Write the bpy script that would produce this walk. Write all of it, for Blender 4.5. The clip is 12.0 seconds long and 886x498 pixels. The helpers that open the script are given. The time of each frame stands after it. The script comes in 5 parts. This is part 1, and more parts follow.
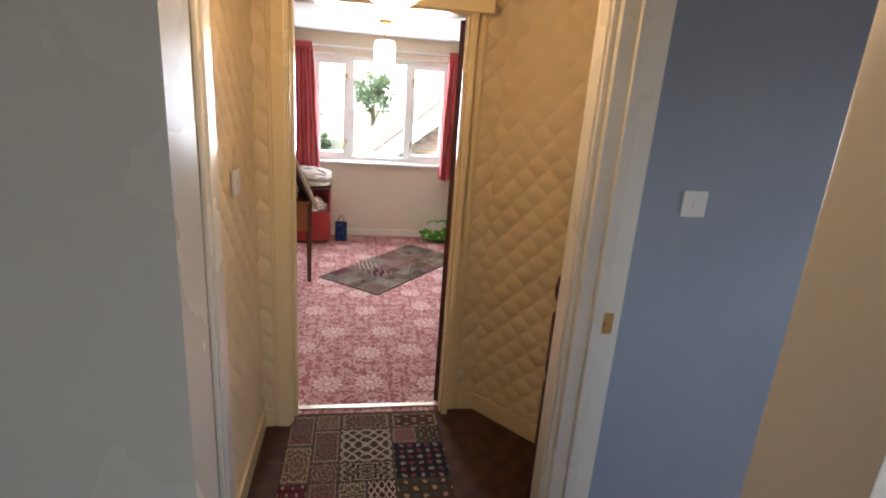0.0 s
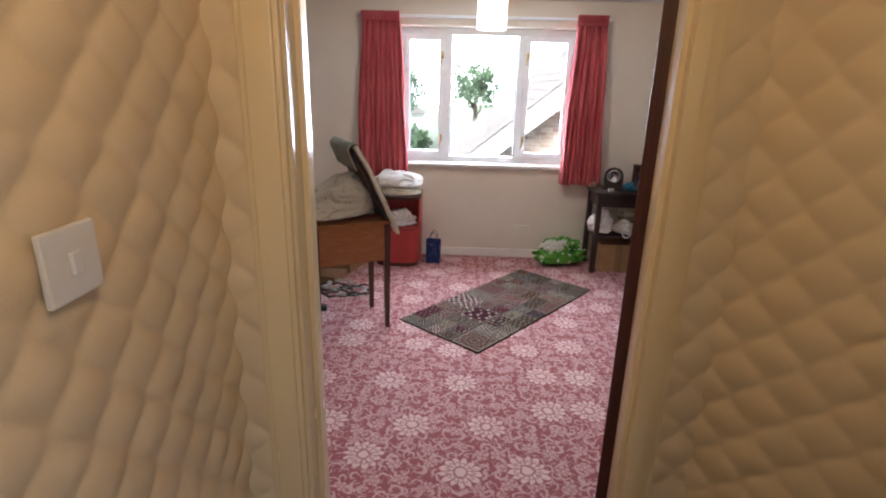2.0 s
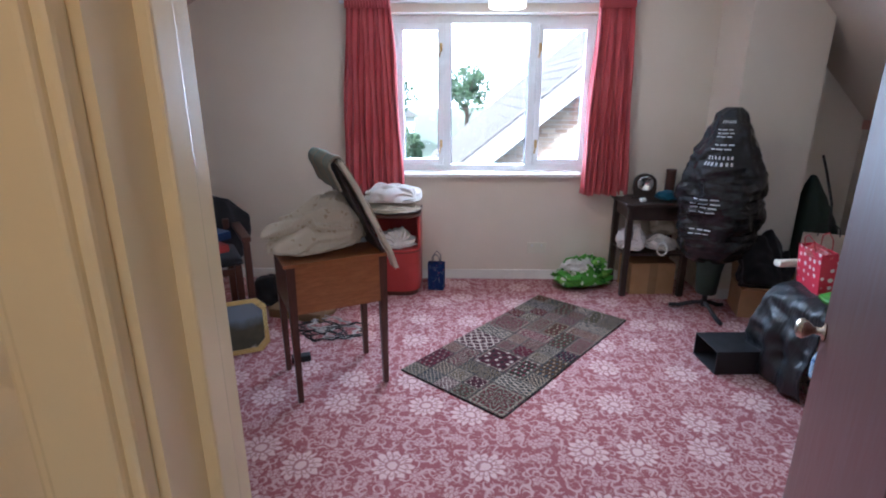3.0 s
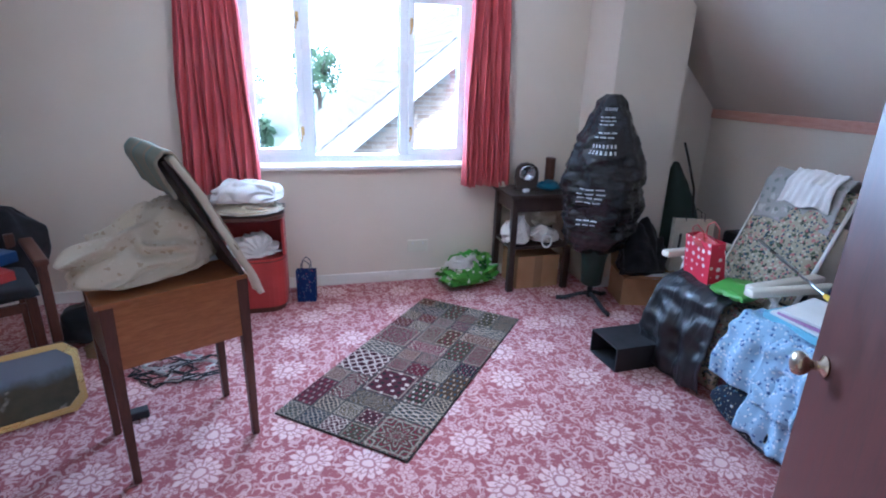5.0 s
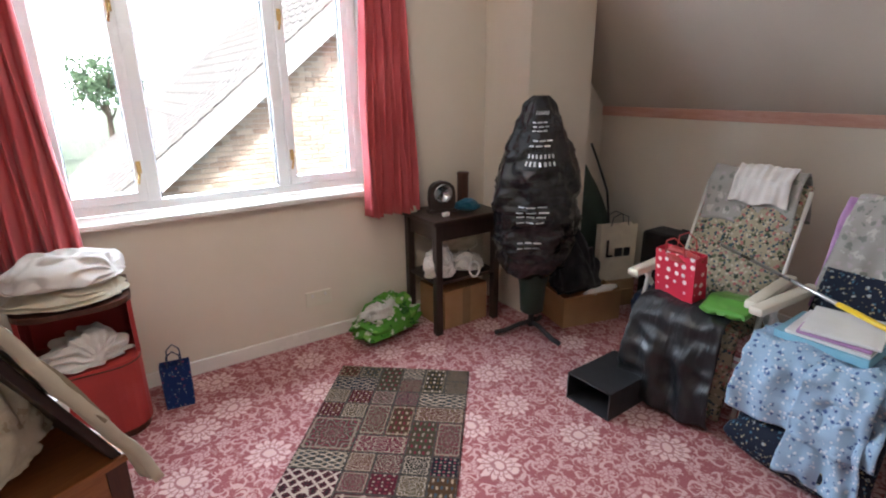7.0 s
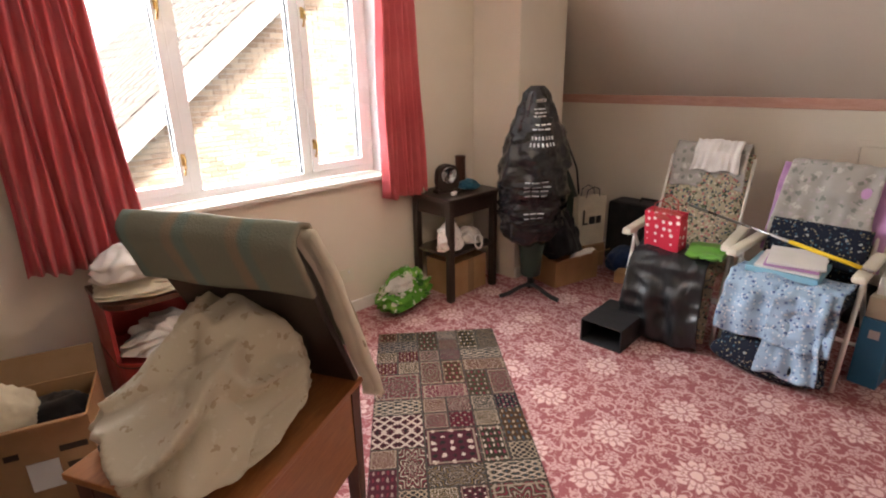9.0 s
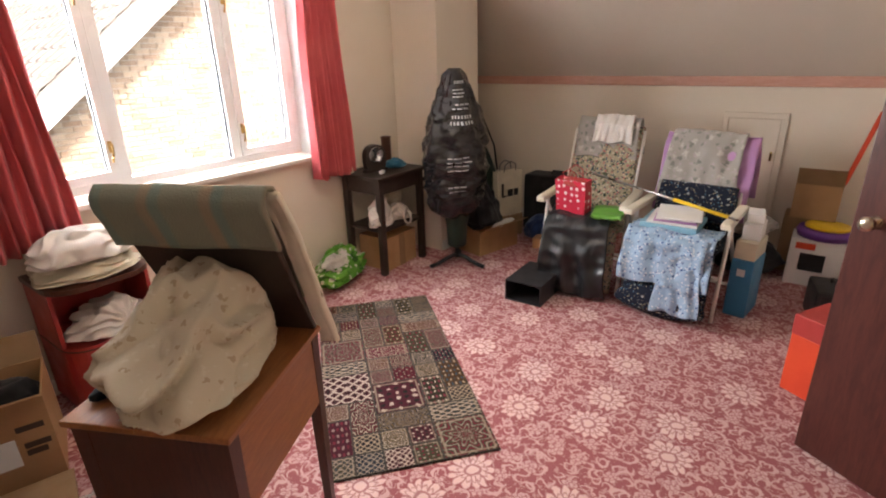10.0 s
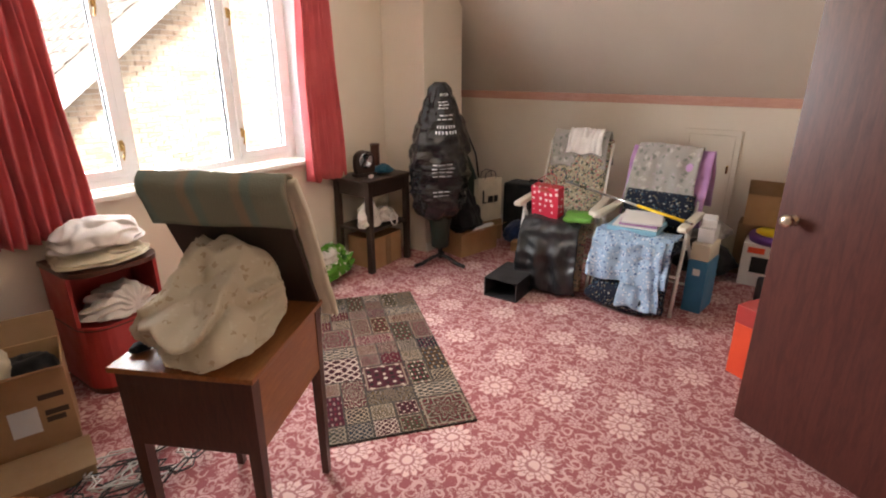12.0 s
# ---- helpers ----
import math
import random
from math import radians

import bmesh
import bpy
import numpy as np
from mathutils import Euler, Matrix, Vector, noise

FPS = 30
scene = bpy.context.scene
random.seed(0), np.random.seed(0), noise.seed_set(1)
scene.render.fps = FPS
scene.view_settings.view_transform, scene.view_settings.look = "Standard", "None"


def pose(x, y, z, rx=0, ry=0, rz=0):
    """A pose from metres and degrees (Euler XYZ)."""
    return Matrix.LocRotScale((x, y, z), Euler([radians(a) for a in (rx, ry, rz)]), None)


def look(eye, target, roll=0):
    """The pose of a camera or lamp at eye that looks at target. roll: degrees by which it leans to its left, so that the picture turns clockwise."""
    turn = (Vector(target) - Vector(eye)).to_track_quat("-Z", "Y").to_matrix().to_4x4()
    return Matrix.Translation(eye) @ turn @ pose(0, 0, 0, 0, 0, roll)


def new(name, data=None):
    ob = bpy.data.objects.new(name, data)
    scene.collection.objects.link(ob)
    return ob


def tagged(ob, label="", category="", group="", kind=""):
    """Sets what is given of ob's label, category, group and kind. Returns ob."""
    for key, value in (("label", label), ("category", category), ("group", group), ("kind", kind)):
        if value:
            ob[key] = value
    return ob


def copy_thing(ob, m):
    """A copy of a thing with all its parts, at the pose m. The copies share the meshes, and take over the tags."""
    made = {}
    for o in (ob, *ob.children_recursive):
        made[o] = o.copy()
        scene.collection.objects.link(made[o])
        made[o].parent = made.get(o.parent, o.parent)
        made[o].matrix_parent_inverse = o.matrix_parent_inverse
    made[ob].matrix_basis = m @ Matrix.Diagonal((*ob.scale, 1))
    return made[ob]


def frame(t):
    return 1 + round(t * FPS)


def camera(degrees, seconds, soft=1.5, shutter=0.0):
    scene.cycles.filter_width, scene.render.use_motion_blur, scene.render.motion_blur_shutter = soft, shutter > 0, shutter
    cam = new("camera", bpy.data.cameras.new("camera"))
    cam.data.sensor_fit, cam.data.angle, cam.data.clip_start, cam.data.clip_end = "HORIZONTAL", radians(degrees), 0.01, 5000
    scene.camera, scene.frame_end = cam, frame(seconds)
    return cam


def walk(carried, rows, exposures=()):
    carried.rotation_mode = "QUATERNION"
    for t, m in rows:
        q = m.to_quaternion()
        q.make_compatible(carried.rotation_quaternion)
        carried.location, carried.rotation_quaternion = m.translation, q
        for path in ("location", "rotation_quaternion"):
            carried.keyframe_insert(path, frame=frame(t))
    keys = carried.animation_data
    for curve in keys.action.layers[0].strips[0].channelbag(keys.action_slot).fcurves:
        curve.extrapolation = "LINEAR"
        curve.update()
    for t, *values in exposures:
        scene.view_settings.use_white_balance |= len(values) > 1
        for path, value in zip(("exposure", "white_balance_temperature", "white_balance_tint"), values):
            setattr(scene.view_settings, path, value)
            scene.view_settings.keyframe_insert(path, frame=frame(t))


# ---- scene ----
cam = camera(81.2, 12.0, soft=2.0)
PATH = [
    (0, (-0.028, 0.078, 1.571), (0.305, 1.969, 1.009), 4.1),
    (0.5, (0.085, 0.415, 1.516), (0.211, 2.326, 0.94), 3.3),
    (1, (0.083, 0.751, 1.465), (0.098, 2.672, 0.909), 1.5),
    (1.5, (0.023, 1.091, 1.45), (-0.012, 3.009, 0.882), 1.5),
    (2, (0.012, 1.35, 1.451), (-0.041, 3.259, 0.856), 1.5),
    (2.5, (-0.043, 1.718, 1.415), (-0.096, 3.642, 0.873), 0.5),
    (2.7, (-0.062, 1.848, 1.414), (-0.105, 3.762, 0.834), 0.2),
    (4.3, (-0.145, 2.315, 1.385), (0.039, 4.218, 0.797), 0.7),
    (4.5, (-0.153, 2.356, 1.373), (0.115, 4.248, 0.784), 0.4),
    (5, (-0.157, 2.433, 1.387), (0.34, 4.266, 0.758), 1.7),
    (5.5, (-0.099, 2.583, 1.35), (0.541, 4.368, 0.714), 2.7),
    (6, (-0.049, 2.805, 1.383), (0.648, 4.577, 0.77), 1.5),
    (6.5, (-0.207, 3.051, 1.374), (0.672, 4.754, 0.804), -0.1),
    (7, (-0.336, 3.239, 1.381), (0.73, 4.82, 0.775), -0.6),
    (7.2, (-0.383, 3.284, 1.387), (0.731, 4.837, 0.797), -0.8),
    (9, (-1.015, 3.352, 1.406), (0.309, 4.705, 0.76), -1.1),
    (9.5, (-1.16, 3.32, 1.392), (0.271, 4.551, 0.732), -2.3),
    (10, (-1.212, 3.226, 1.407), (0.285, 4.35, 0.702), -1.6),
    (10.5, (-1.244, 3.159, 1.414), (0.284, 4.25, 0.726), -2.1),
    (11, (-1.315, 3.165, 1.412), (0.234, 4.228, 0.726), -2.8),
    (11.5, (-1.393, 3.137, 1.428), (0.182, 4.167, 0.751), -1.8),
    (12, (-1.431, 3.085, 1.412), (0.121, 4.16, 0.752), 0.0),
]
EXPOSURES = [
    (0.0, 1.7, 6200, 10), (0.5, 1.6, 6700, 10), (1.0, 1.85, 6500, 10), (1.5, 1.7, 6100, 10), (2.5, 1.45, 5200, 9), (4.5, 1.82, 4350, 8), (5.5, 1.85, 4450, 7), (6.5, 1.65, 5300, 8), (7.2, 1.55, 5900, 9), (9.0, 1.7, 6800, 15),
    (12.0, 1.82, 6900, 15),
]
walk(cam, [(t, look(eye, target, roll)) for t, eye, target, roll in PATH], EXPOSURES)

# ---- world, sun, lamps ----
world = bpy.data.worlds.new("sky")
scene.world = world
world.use_nodes = True
wn = world.node_tree
sky = wn.nodes.new("ShaderNodeTexSky")
sky.sky_type, sky.sun_disc = "NISHITA", False
sky.sun_elevation, sky.sun_rotation = radians(42), radians(200)
sky.air_density, sky.dust_density, sky.ozone_density = 1.0, 3.0, 1.0
wn.nodes["Background"].inputs["Strength"].default_value = 0.15
wn.links.new(sky.outputs[0], wn.nodes["Background"].inputs["Color"])
sun = new("sun", bpy.data.lights.new("sun", "SUN"))
sun.data.energy, sun.data.angle, sun.data.color = 4.6, radians(10), (1.0, 0.96, 0.9)
sun.matrix_world = look((-4, 2, 14), (3, 12, 1))


def lamp(name, kind, loc, watts, colour, size):
    ob = new(name, bpy.data.lights.new(name, kind))
    ob.data.energy, ob.data.color = watts, colour
    if kind == "AREA":
        ob.data.shape, ob.data.size, ob.data.size_y = "RECTANGLE", *size
    else:
        ob.data.shadow_soft_size = size
    ob.location = loc
    return ob


window_light = lamp("window_daylight", "AREA", (0.22, 6.16, 1.38), 38, (0.86, 0.93, 1.0), (1.4, 1.02))
window_light.rotation_euler = (radians(-90), 0, 0)
# added fill from behind the start; no window is known there
start_light = lamp("start_fill", "AREA", (1.3, -1.72, 1.5), 1.6, (0.8, 0.9, 1.0), (1.3, 1.0))
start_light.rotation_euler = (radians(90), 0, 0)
# added fill for the blue-grey room, from an assumed side opening
side_light = lamp("side_fill", "AREA", (2.42, 0.5, 1.5), 0.17, (0.75, 0.87, 1.0), (0.9, 0.9))
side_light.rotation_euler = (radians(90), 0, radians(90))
lamp("pendant_bulb", "POINT", (0.17, 4.6, 1.86), 3.0, (1.0, 0.70, 0.40), 0.05)
lamp("hall_bulb", "POINT", (0.05, 1.5, 1.875), 2.3, (1.0, 0.58, 0.24), 0.07)


# ---- materials ----
def mat(name, colour, rough=0.7, metal=0.0, spec=0.5):
    m = bpy.data.materials.new(name)
    m.use_nodes = True
    b = m.node_tree.nodes["Principled BSDF"]
    b.inputs["Base Color"].default_value = (*colour, 1)
    b.inputs["Roughness"].default_value = rough
    b.inputs["Metallic"].default_value = metal
    b.inputs["Specular IOR Level"].default_value = spec
    return m


class Net:
    """Short hand for a material's nodes."""

    def __init__(self, m):
        self.t = m.node_tree
        self.b = self.t.nodes["Principled BSDF"]

    def add(self, kind, operation="", data_type="", interpolation_type="", voronoi_dimensions="", feature=""):
        n = self.t.nodes.new("ShaderNode" + kind)
        if operation:
            n.operation = operation
        if data_type:
            n.data_type = data_type
        if interpolation_type:
            n.interpolation_type = interpolation_type
        if voronoi_dimensions:
            n.voronoi_dimensions = voronoi_dimensions
        if feature:
            n.feature = feature
        return n

    def put(self, n, values):
        for key, v in values.items():
            if isinstance(v, bpy.types.NodeSocket):
                self.t.links.new(v, n.inputs[key])
            else:
                n.inputs[key].default_value = v
        return n

    def coords(self, which="Object", scale=(1, 1, 1), turn=0.0):
        c = self.add("TexCoord")
        p = self.add("Mapping")
        self.put(p, {0: c.outputs[which], "Scale": scale, "Rotation": (0, 0, turn)})
        return p.outputs[0]

    def noise(self, vec, scale, detail=4.0, rough=0.55, distort=0.0):
        n = self.add("TexNoise")
        self.put(n, {"Vector": vec, "Scale": scale, "Detail": detail, "Roughness": rough, "Distortion": distort})
        return n.outputs["Fac"]

    def math(self, op, a, b=0.0, c=0.0):
        n = self.add("Math", operation=op)
        self.put(n, {0: a, 1: b, 2: c})
        return n.outputs[0]

    def step(self, v, lo, hi):
        n = self.add("MapRange", interpolation_type="SMOOTHSTEP")
        self.put(n, {0: v, 1: lo, 2: hi, 3: 0.0, 4: 1.0})
        return n.outputs[0]

    def mix(self, fac, a, b):
        n = self.add("Mix", data_type="RGBA")
        for i, v in ((0, fac), (6, a), (7, b)):
            if isinstance(v, bpy.types.NodeSocket):
                self.t.links.new(v, n.inputs[i])
            else:
                n.inputs[i].default_value = (*v, 1) if isinstance(v, tuple) and len(v) == 3 else v
        return n.outputs[2]

    def bump(self, height, strength=0.3, dist=0.005):
        n = self.add("Bump")
        self.put(n, {"Height": height, "Strength": strength, "Distance": dist})
        self.t.links.new(n.outputs[0], self.b.inputs["Normal"])

    def base(self, socket):
        self.t.links.new(socket, self.b.inputs["Base Color"])

    def rough(self, socket):
        self.t.links.new(socket, self.b.inputs["Roughness"])


def plain(name, a, b, rough=0.7, scale=6.0, grain=120.0, bump=0.15, metal=0.0, spec=0.5):
    """Two shades mixed by a coarse noise, with a fine grain."""
    m = mat(name, a, rough, metal, spec)
    n = Net(m)
    v = n.coords()
    coarse = n.step(n.noise(v, scale), 0.35, 0.68)
    fine = n.noise(v, grain, 3)
    n.base(n.mix(n.math("MULTIPLY_ADD", fine, 0.3, n.math("MULTIPLY", coarse, 0.7)), a, b))
    n.bump(fine, bump, 0.002)
    n.rough(n.math("MULTIPLY_ADD", coarse, 0.15, rough - 0.07))
    return m


def wood(name, a, b, rough=0.4, turn=0.0, along=(1, 9, 9)):
    m = mat(name, a, rough)
    n = Net(m)
    v = n.coords(scale=along, turn=turn)
    g = n.noise(v, 5.0, 6, 0.65, 1.2)
    f = n.noise(v, 38.0, 4, 0.6)
    k = n.step(n.math("MULTIPLY_ADD", f, 0.35, n.math("MULTIPLY", g, 0.75)), 0.35, 0.75)
    n.base(n.mix(k, a, b))
    n.bump(f, 0.12, 0.001)
    n.rough(n.math("MULTIPLY_ADD", g, 0.2, rough - 0.1))
    return m


def cloth(name, a, b, scale=5.0, rough=0.9, weave=260.0):
    m = mat(name, a, rough, spec=0.2)
    n = Net(m)
    v = n.coords()
    k = n.step(n.noise(v, scale, 3), 0.38, 0.66)
    w = n.noise(v, weave, 2)
    n.base(n.mix(k, a, b))
    n.bump(w, 0.3, 0.0015)
    n.b.inputs["Sheen Weight"].default_value = 0.15
    return m


def floral(name, ground, colours, scale=14.0, cover=0.30):
    """A printed cloth: blossoms of several colours scattered on a ground."""
    m = mat(name, ground, 0.88, spec=0.2)
    n = Net(m)
    v = n.coords()
    col = ground
    for i, c in enumerate(colours):
        warp = n.add("VectorMath", operation="ADD")
        n.put(warp, {0: v, 1: (0.37 * i + 0.1, 0.71 * i, 0.53 * i)})
        vo = n.add("TexVoronoi")
        n.put(vo, {"Vector": warp.outputs[0], "Scale": scale * (1 + 0.35 * i), "Randomness": 1.0})
        wob = n.noise(warp.outputs[0], scale * 4, 2)
        d = n.math("MULTIPLY_ADD", wob, 0.75, n.math("SUBTRACT", vo.outputs["Distance"], 0.20))
        col = n.mix(n.math("SUBTRACT", 1.0, n.step(d, cover + 0.08, cover + 0.16)), col, c)
    n.base(col)
    n.bump(n.noise(v, 240.0, 2), 0.25, 0.0015)
    return m


def glossy_bag(name, a, rough=0.28, crease=18.0, stretch=(1, 1, 1), depth=0.03):
    m = mat(name, a, rough)
    n = Net(m)
    n.b.inputs["Coat Weight"].default_value = 0.35
    n.b.inputs["Coat Roughness"].default_value = 0.10
    v = n.coords(scale=stretch)
    n.bump(n.noise(v, crease, 4, 0.5, 1.5), 0.8, depth)
    return m


M_WALL = plain("wall_paint", (0.75, 0.67, 0.56), (0.71, 0.625, 0.515), 0.85, 1.6, 190.0, 0.25)
# M_WALL's two shades at about 0.82 of their value
M_SLOPE = plain("slope_cream", (0.62, 0.545, 0.46), (0.58, 0.505, 0.425), 0.9, 1.2, 190.0, 0.2)
M_CEIL = plain("ceiling_paint", (0.8, 0.79, 0.77), (0.77, 0.76, 0.74), 0.9, 1.2, 60.0, 0.4)
M_GLOSS = plain("cream_gloss", (0.80, 0.66, 0.41), (0.76, 0.61, 0.36), 0.22, 2.0, 40.0, 0.06)
M_WHITEGLOSS = plain("white_gloss", (0.82, 0.79, 0.73), (0.78, 0.75, 0.68), 0.25, 2.0, 40.0, 0.06)
M_UPVC = plain("white_frame", (0.84, 0.86, 0.87), (0.80, 0.83, 0.85), 0.3, 3.0, 80.0, 0.03)
M_PAPER = plain("embossed_paper", (0.76, 0.62, 0.41), (0.71, 0.57, 0.36), 0.75, 3.0, 210.0, 0.25)
M_BLUEWALL = plain("blue_grey_paint", (0.30, 0.34, 0.42), (0.27, 0.31, 0.39), 0.8, 1.5, 150.0, 0.2)
M_RAIL = wood("pink_border", (0.52, 0.26, 0.19), (0.62, 0.36, 0.28), 0.6, along=(9, 1, 9))
M_DOOR = wood("mahogany_door", (0.050, 0.014, 0.011), (0.095, 0.027, 0.020), 0.36, along=(8, 8, 0.8))
M_DARKWOOD = wood("dark_wood", (0.055, 0.020, 0.012), (0.10, 0.036, 0.02), 0.38, along=(9, 9, 1.2))
M_BLACKWOOD = wood("black_oak", (0.022, 0.014, 0.011), (0.04, 0.024, 0.018), 0.42, along=(9, 9, 1.2))
# brown taken nearly to black, with hardly any gloss, for door_3
M_NEARBLACK = wood("near_black_door", (0.010, 0.004, 0.003), (0.018, 0.007, 0.005), 0.85, along=(8, 8, 0.8))
M_NEARBLACK.node_tree.nodes["Principled BSDF"].inputs["Specular IOR Level"].default_value = 0.15
M_TEAK = wood("teak", (0.24, 0.085, 0.026), (0.37, 0.145, 0.046), 0.33, along=(1.2, 9, 9))
M_BRASS = plain("brass", (0.62, 0.44, 0.18), (0.55, 0.38, 0.14), 0.3, 8.0, 90.0, 0.05, 1.0)
M_KNOB = plain("worn_knob", (0.66, 0.58, 0.46), (0.58, 0.50, 0.38), 0.22, 8.0, 90.0, 0.05, 1.0)
M_STRIP = plain("worn_strip", (0.60, 0.55, 0.48), (0.52, 0.46, 0.38), 0.45, 8.0, 90.0, 0.05, 0.6)
M_STEEL = plain("steel", (0.6, 0.6, 0.6), (0.5, 0.5, 0.5), 0.3, 8.0, 90.0, 0.05, 1.0)
M_CURTAIN = cloth("red_curtain", (0.52, 0.085, 0.095), (0.60, 0.125, 0.13), 3.0)
M_WHITECLOTH = cloth("white_linen", (0.76, 0.72, 0.68), (0.68, 0.63, 0.59), 9.0)
M_CREAMCLOTH = cloth("cream_cloth", (0.66, 0.60, 0.46), (0.58, 0.52, 0.40), 9.0)
M_CARD = plain("cardboard", (0.42, 0.25, 0.12), (0.36, 0.21, 0.10), 0.85, 7.0, 60.0, 0.15)
M_CARDIN = plain("cardboard_inside", (0.30, 0.19, 0.10), (0.26, 0.16, 0.08), 0.9, 7.0, 60.0, 0.15)
M_BLACK = plain("black_board", (0.012, 0.012, 0.014), (0.02, 0.02, 0.022), 0.6, 9.0, 120.0, 0.1)
M_BLACKCLOTH = cloth("black_cloth", (0.012, 0.012, 0.014), (0.022, 0.021, 0.022), 8.0)
M_BINBAG = glossy_bag("black_polythene", (0.008, 0.008, 0.010), 0.13, 10.0, (1, 1, 2.6), 0.016)
M_BINBAGMATT = glossy_bag("dull_black_polythene", (0.008, 0.009, 0.011), 0.40, 9.0, (1, 2.4, 0.4), 0.014)
M_WHITEBAG = glossy_bag("white_polythene", (0.70, 0.66, 0.62), 0.4)
M_RED = plain("red_paint", (0.42, 0.045, 0.04), (0.36, 0.035, 0.03), 0.4, 7.0, 90.0, 0.08)
M_ORANGE = plain("orange_red_card", (0.72, 0.075, 0.025), (0.66, 0.06, 0.02), 0.5, 7.0, 90.0, 0.05)
M_WHITE = plain("white_card", (0.76, 0.75, 0.73), (0.70, 0.69, 0.67), 0.6, 9.0, 90.0, 0.05)
M_TUBE = plain("white_tube", (0.80, 0.79, 0.74), (0.75, 0.73, 0.68), 0.3, 9.0, 90.0, 0.03)
M_ARM = plain("cream_plastic", (0.74, 0.70, 0.58), (0.70, 0.65, 0.52), 0.4, 9.0, 90.0, 0.03)
M_BLUECARD = plain("blue_card", (0.03, 0.19, 0.36), (0.035, 0.22, 0.40), 0.45, 9.0, 90.0, 0.04)
M_PALEBLUE = plain("pale_blue_card", (0.22, 0.45, 0.58), (0.26, 0.50, 0.62), 0.5, 9.0, 90.0, 0.04)
M_GREEN = plain("bright_green", (0.10, 0.30, 0.04), (0.14, 0.38, 0.06), 0.45, 12.0, 90.0, 0.1)
M_DARKGREEN = plain("dark_green_canvas", (0.012, 0.028, 0.018), (0.02, 0.04, 0.027), 0.6, 8.0, 140.0, 0.2)
M_LILAC = cloth("lilac_cloth", (0.42, 0.22, 0.42), (0.50, 0.29, 0.50), 6.0)
M_BLUECLOTH = cloth("blue_cloth", (0.05, 0.16, 0.46), (0.07, 0.20, 0.52), 6.0)
M_TEALBAG = plain("teal_paper", (0.09, 0.36, 0.36), (0.30, 0.44, 0.42), 0.6, 3.0, 90.0, 0.1)
M_NAVY = cloth("navy_cloth", (0.012, 0.03, 0.09), (0.02, 0.05, 0.14), 6.0)
M_TEALCLOTH = cloth("teal_cloth", (0.015, 0.08, 0.13), (0.02, 0.11, 0.17), 8.0)
M_PURPLE = plain("purple_card", (0.12, 0.03, 0.22), (0.15, 0.04, 0.26), 0.5, 9.0, 90.0, 0.05)
M_YELLOW = plain("yellow_plastic", (0.75, 0.52, 0.02), (0.70, 0.46, 0.02), 0.4, 9.0, 90.0, 0.05)
M_FLORALDARK = floral("dark_floral", (0.012, 0.016, 0.03), [(0.35, 0.38, 0.36), (0.06, 0.14, 0.20), (0.32, 0.28, 0.18)], 30.0, 0.24)
M_FLORALCREAM = floral("cream_floral", (0.38, 0.33, 0.23), [(0.035, 0.05, 0.035), (0.10, 0.12, 0.07), (0.42, 0.16, 0.15), (0.55, 0.48, 0.36), (0.05, 0.09, 0.12)], 22.0, 0.34)
M_FLORALBLUE = floral("blue_floral", (0.30, 0.42, 0.56), [(0.06, 0.10, 0.24), (0.62, 0.66, 0.70)], 40.0, 0.30)
M_CAMO = floral("faded_grey_floral", (0.36, 0.34, 0.31), [(0.50, 0.47, 0.43), (0.22, 0.23, 0.20), (0.42, 0.36, 0.36)], 15.0, 0.30)
M_SACK = floral("pale_floral_cotton", (0.58, 0.50, 0.37), [(0.44, 0.34, 0.23), (0.62, 0.55, 0.43)], 26.0, 0.26)
M_GREENPRINT = floral("green_leaf_print", (0.10, 0.30, 0.04), [(0.03, 0.12, 0.02), (0.22, 0.44, 0.08), (0.66, 0.70, 0.56)], 10.0, 0.38)
M_BLUEPRINT = floral("blue_gift_print", (0.012, 0.03, 0.12), [(0.30, 0.08, 0.12), (0.10, 0.22, 0.42), (0.5, 0.5, 0.5)], 34.0, 0.18)


def make_polka():
    m = mat("polka_card", (0.55, 0.02, 0.05), 0.45)
    n = Net(m)
    vo = n.add("TexVoronoi")
    n.put(vo, {"Vector": n.coords(), "Scale": 24.0, "Randomness": 0.35})
    n.base(n.mix(n.step(vo.outputs["Distance"], 0.24, 0.30), (0.80, 0.72, 0.70), (0.55, 0.018, 0.05)))
    return m


def make_stripes():
    m = mat("striped_blanket", (0.25, 0.28, 0.24), 0.92, spec=0.2)
    n = Net(m)
    v = n.coords()
    sep = n.add("SeparateXYZ")
    n.put(sep, {0: v})
    s = n.math("ABSOLUTE", n.math("SINE", n.math("MULTIPLY", sep.outputs[1], 21.0)))
    s2 = n.math("ABSOLUTE", n.math("SINE", n.math("MULTIPLY_ADD", sep.outputs[1], 21.0, 0.5)))
    col = n.mix(n.step(s, 0.88, 1.0), (0.23, 0.235, 0.18), (0.29, 0.235, 0.165))
    n.base(n.mix(n.step(s2, 0.92, 1.0), col, (0.185, 0.235, 0.20)))
    n.bump(n.noise(v, 190.0, 2), 0.5, 0.003)
    return m


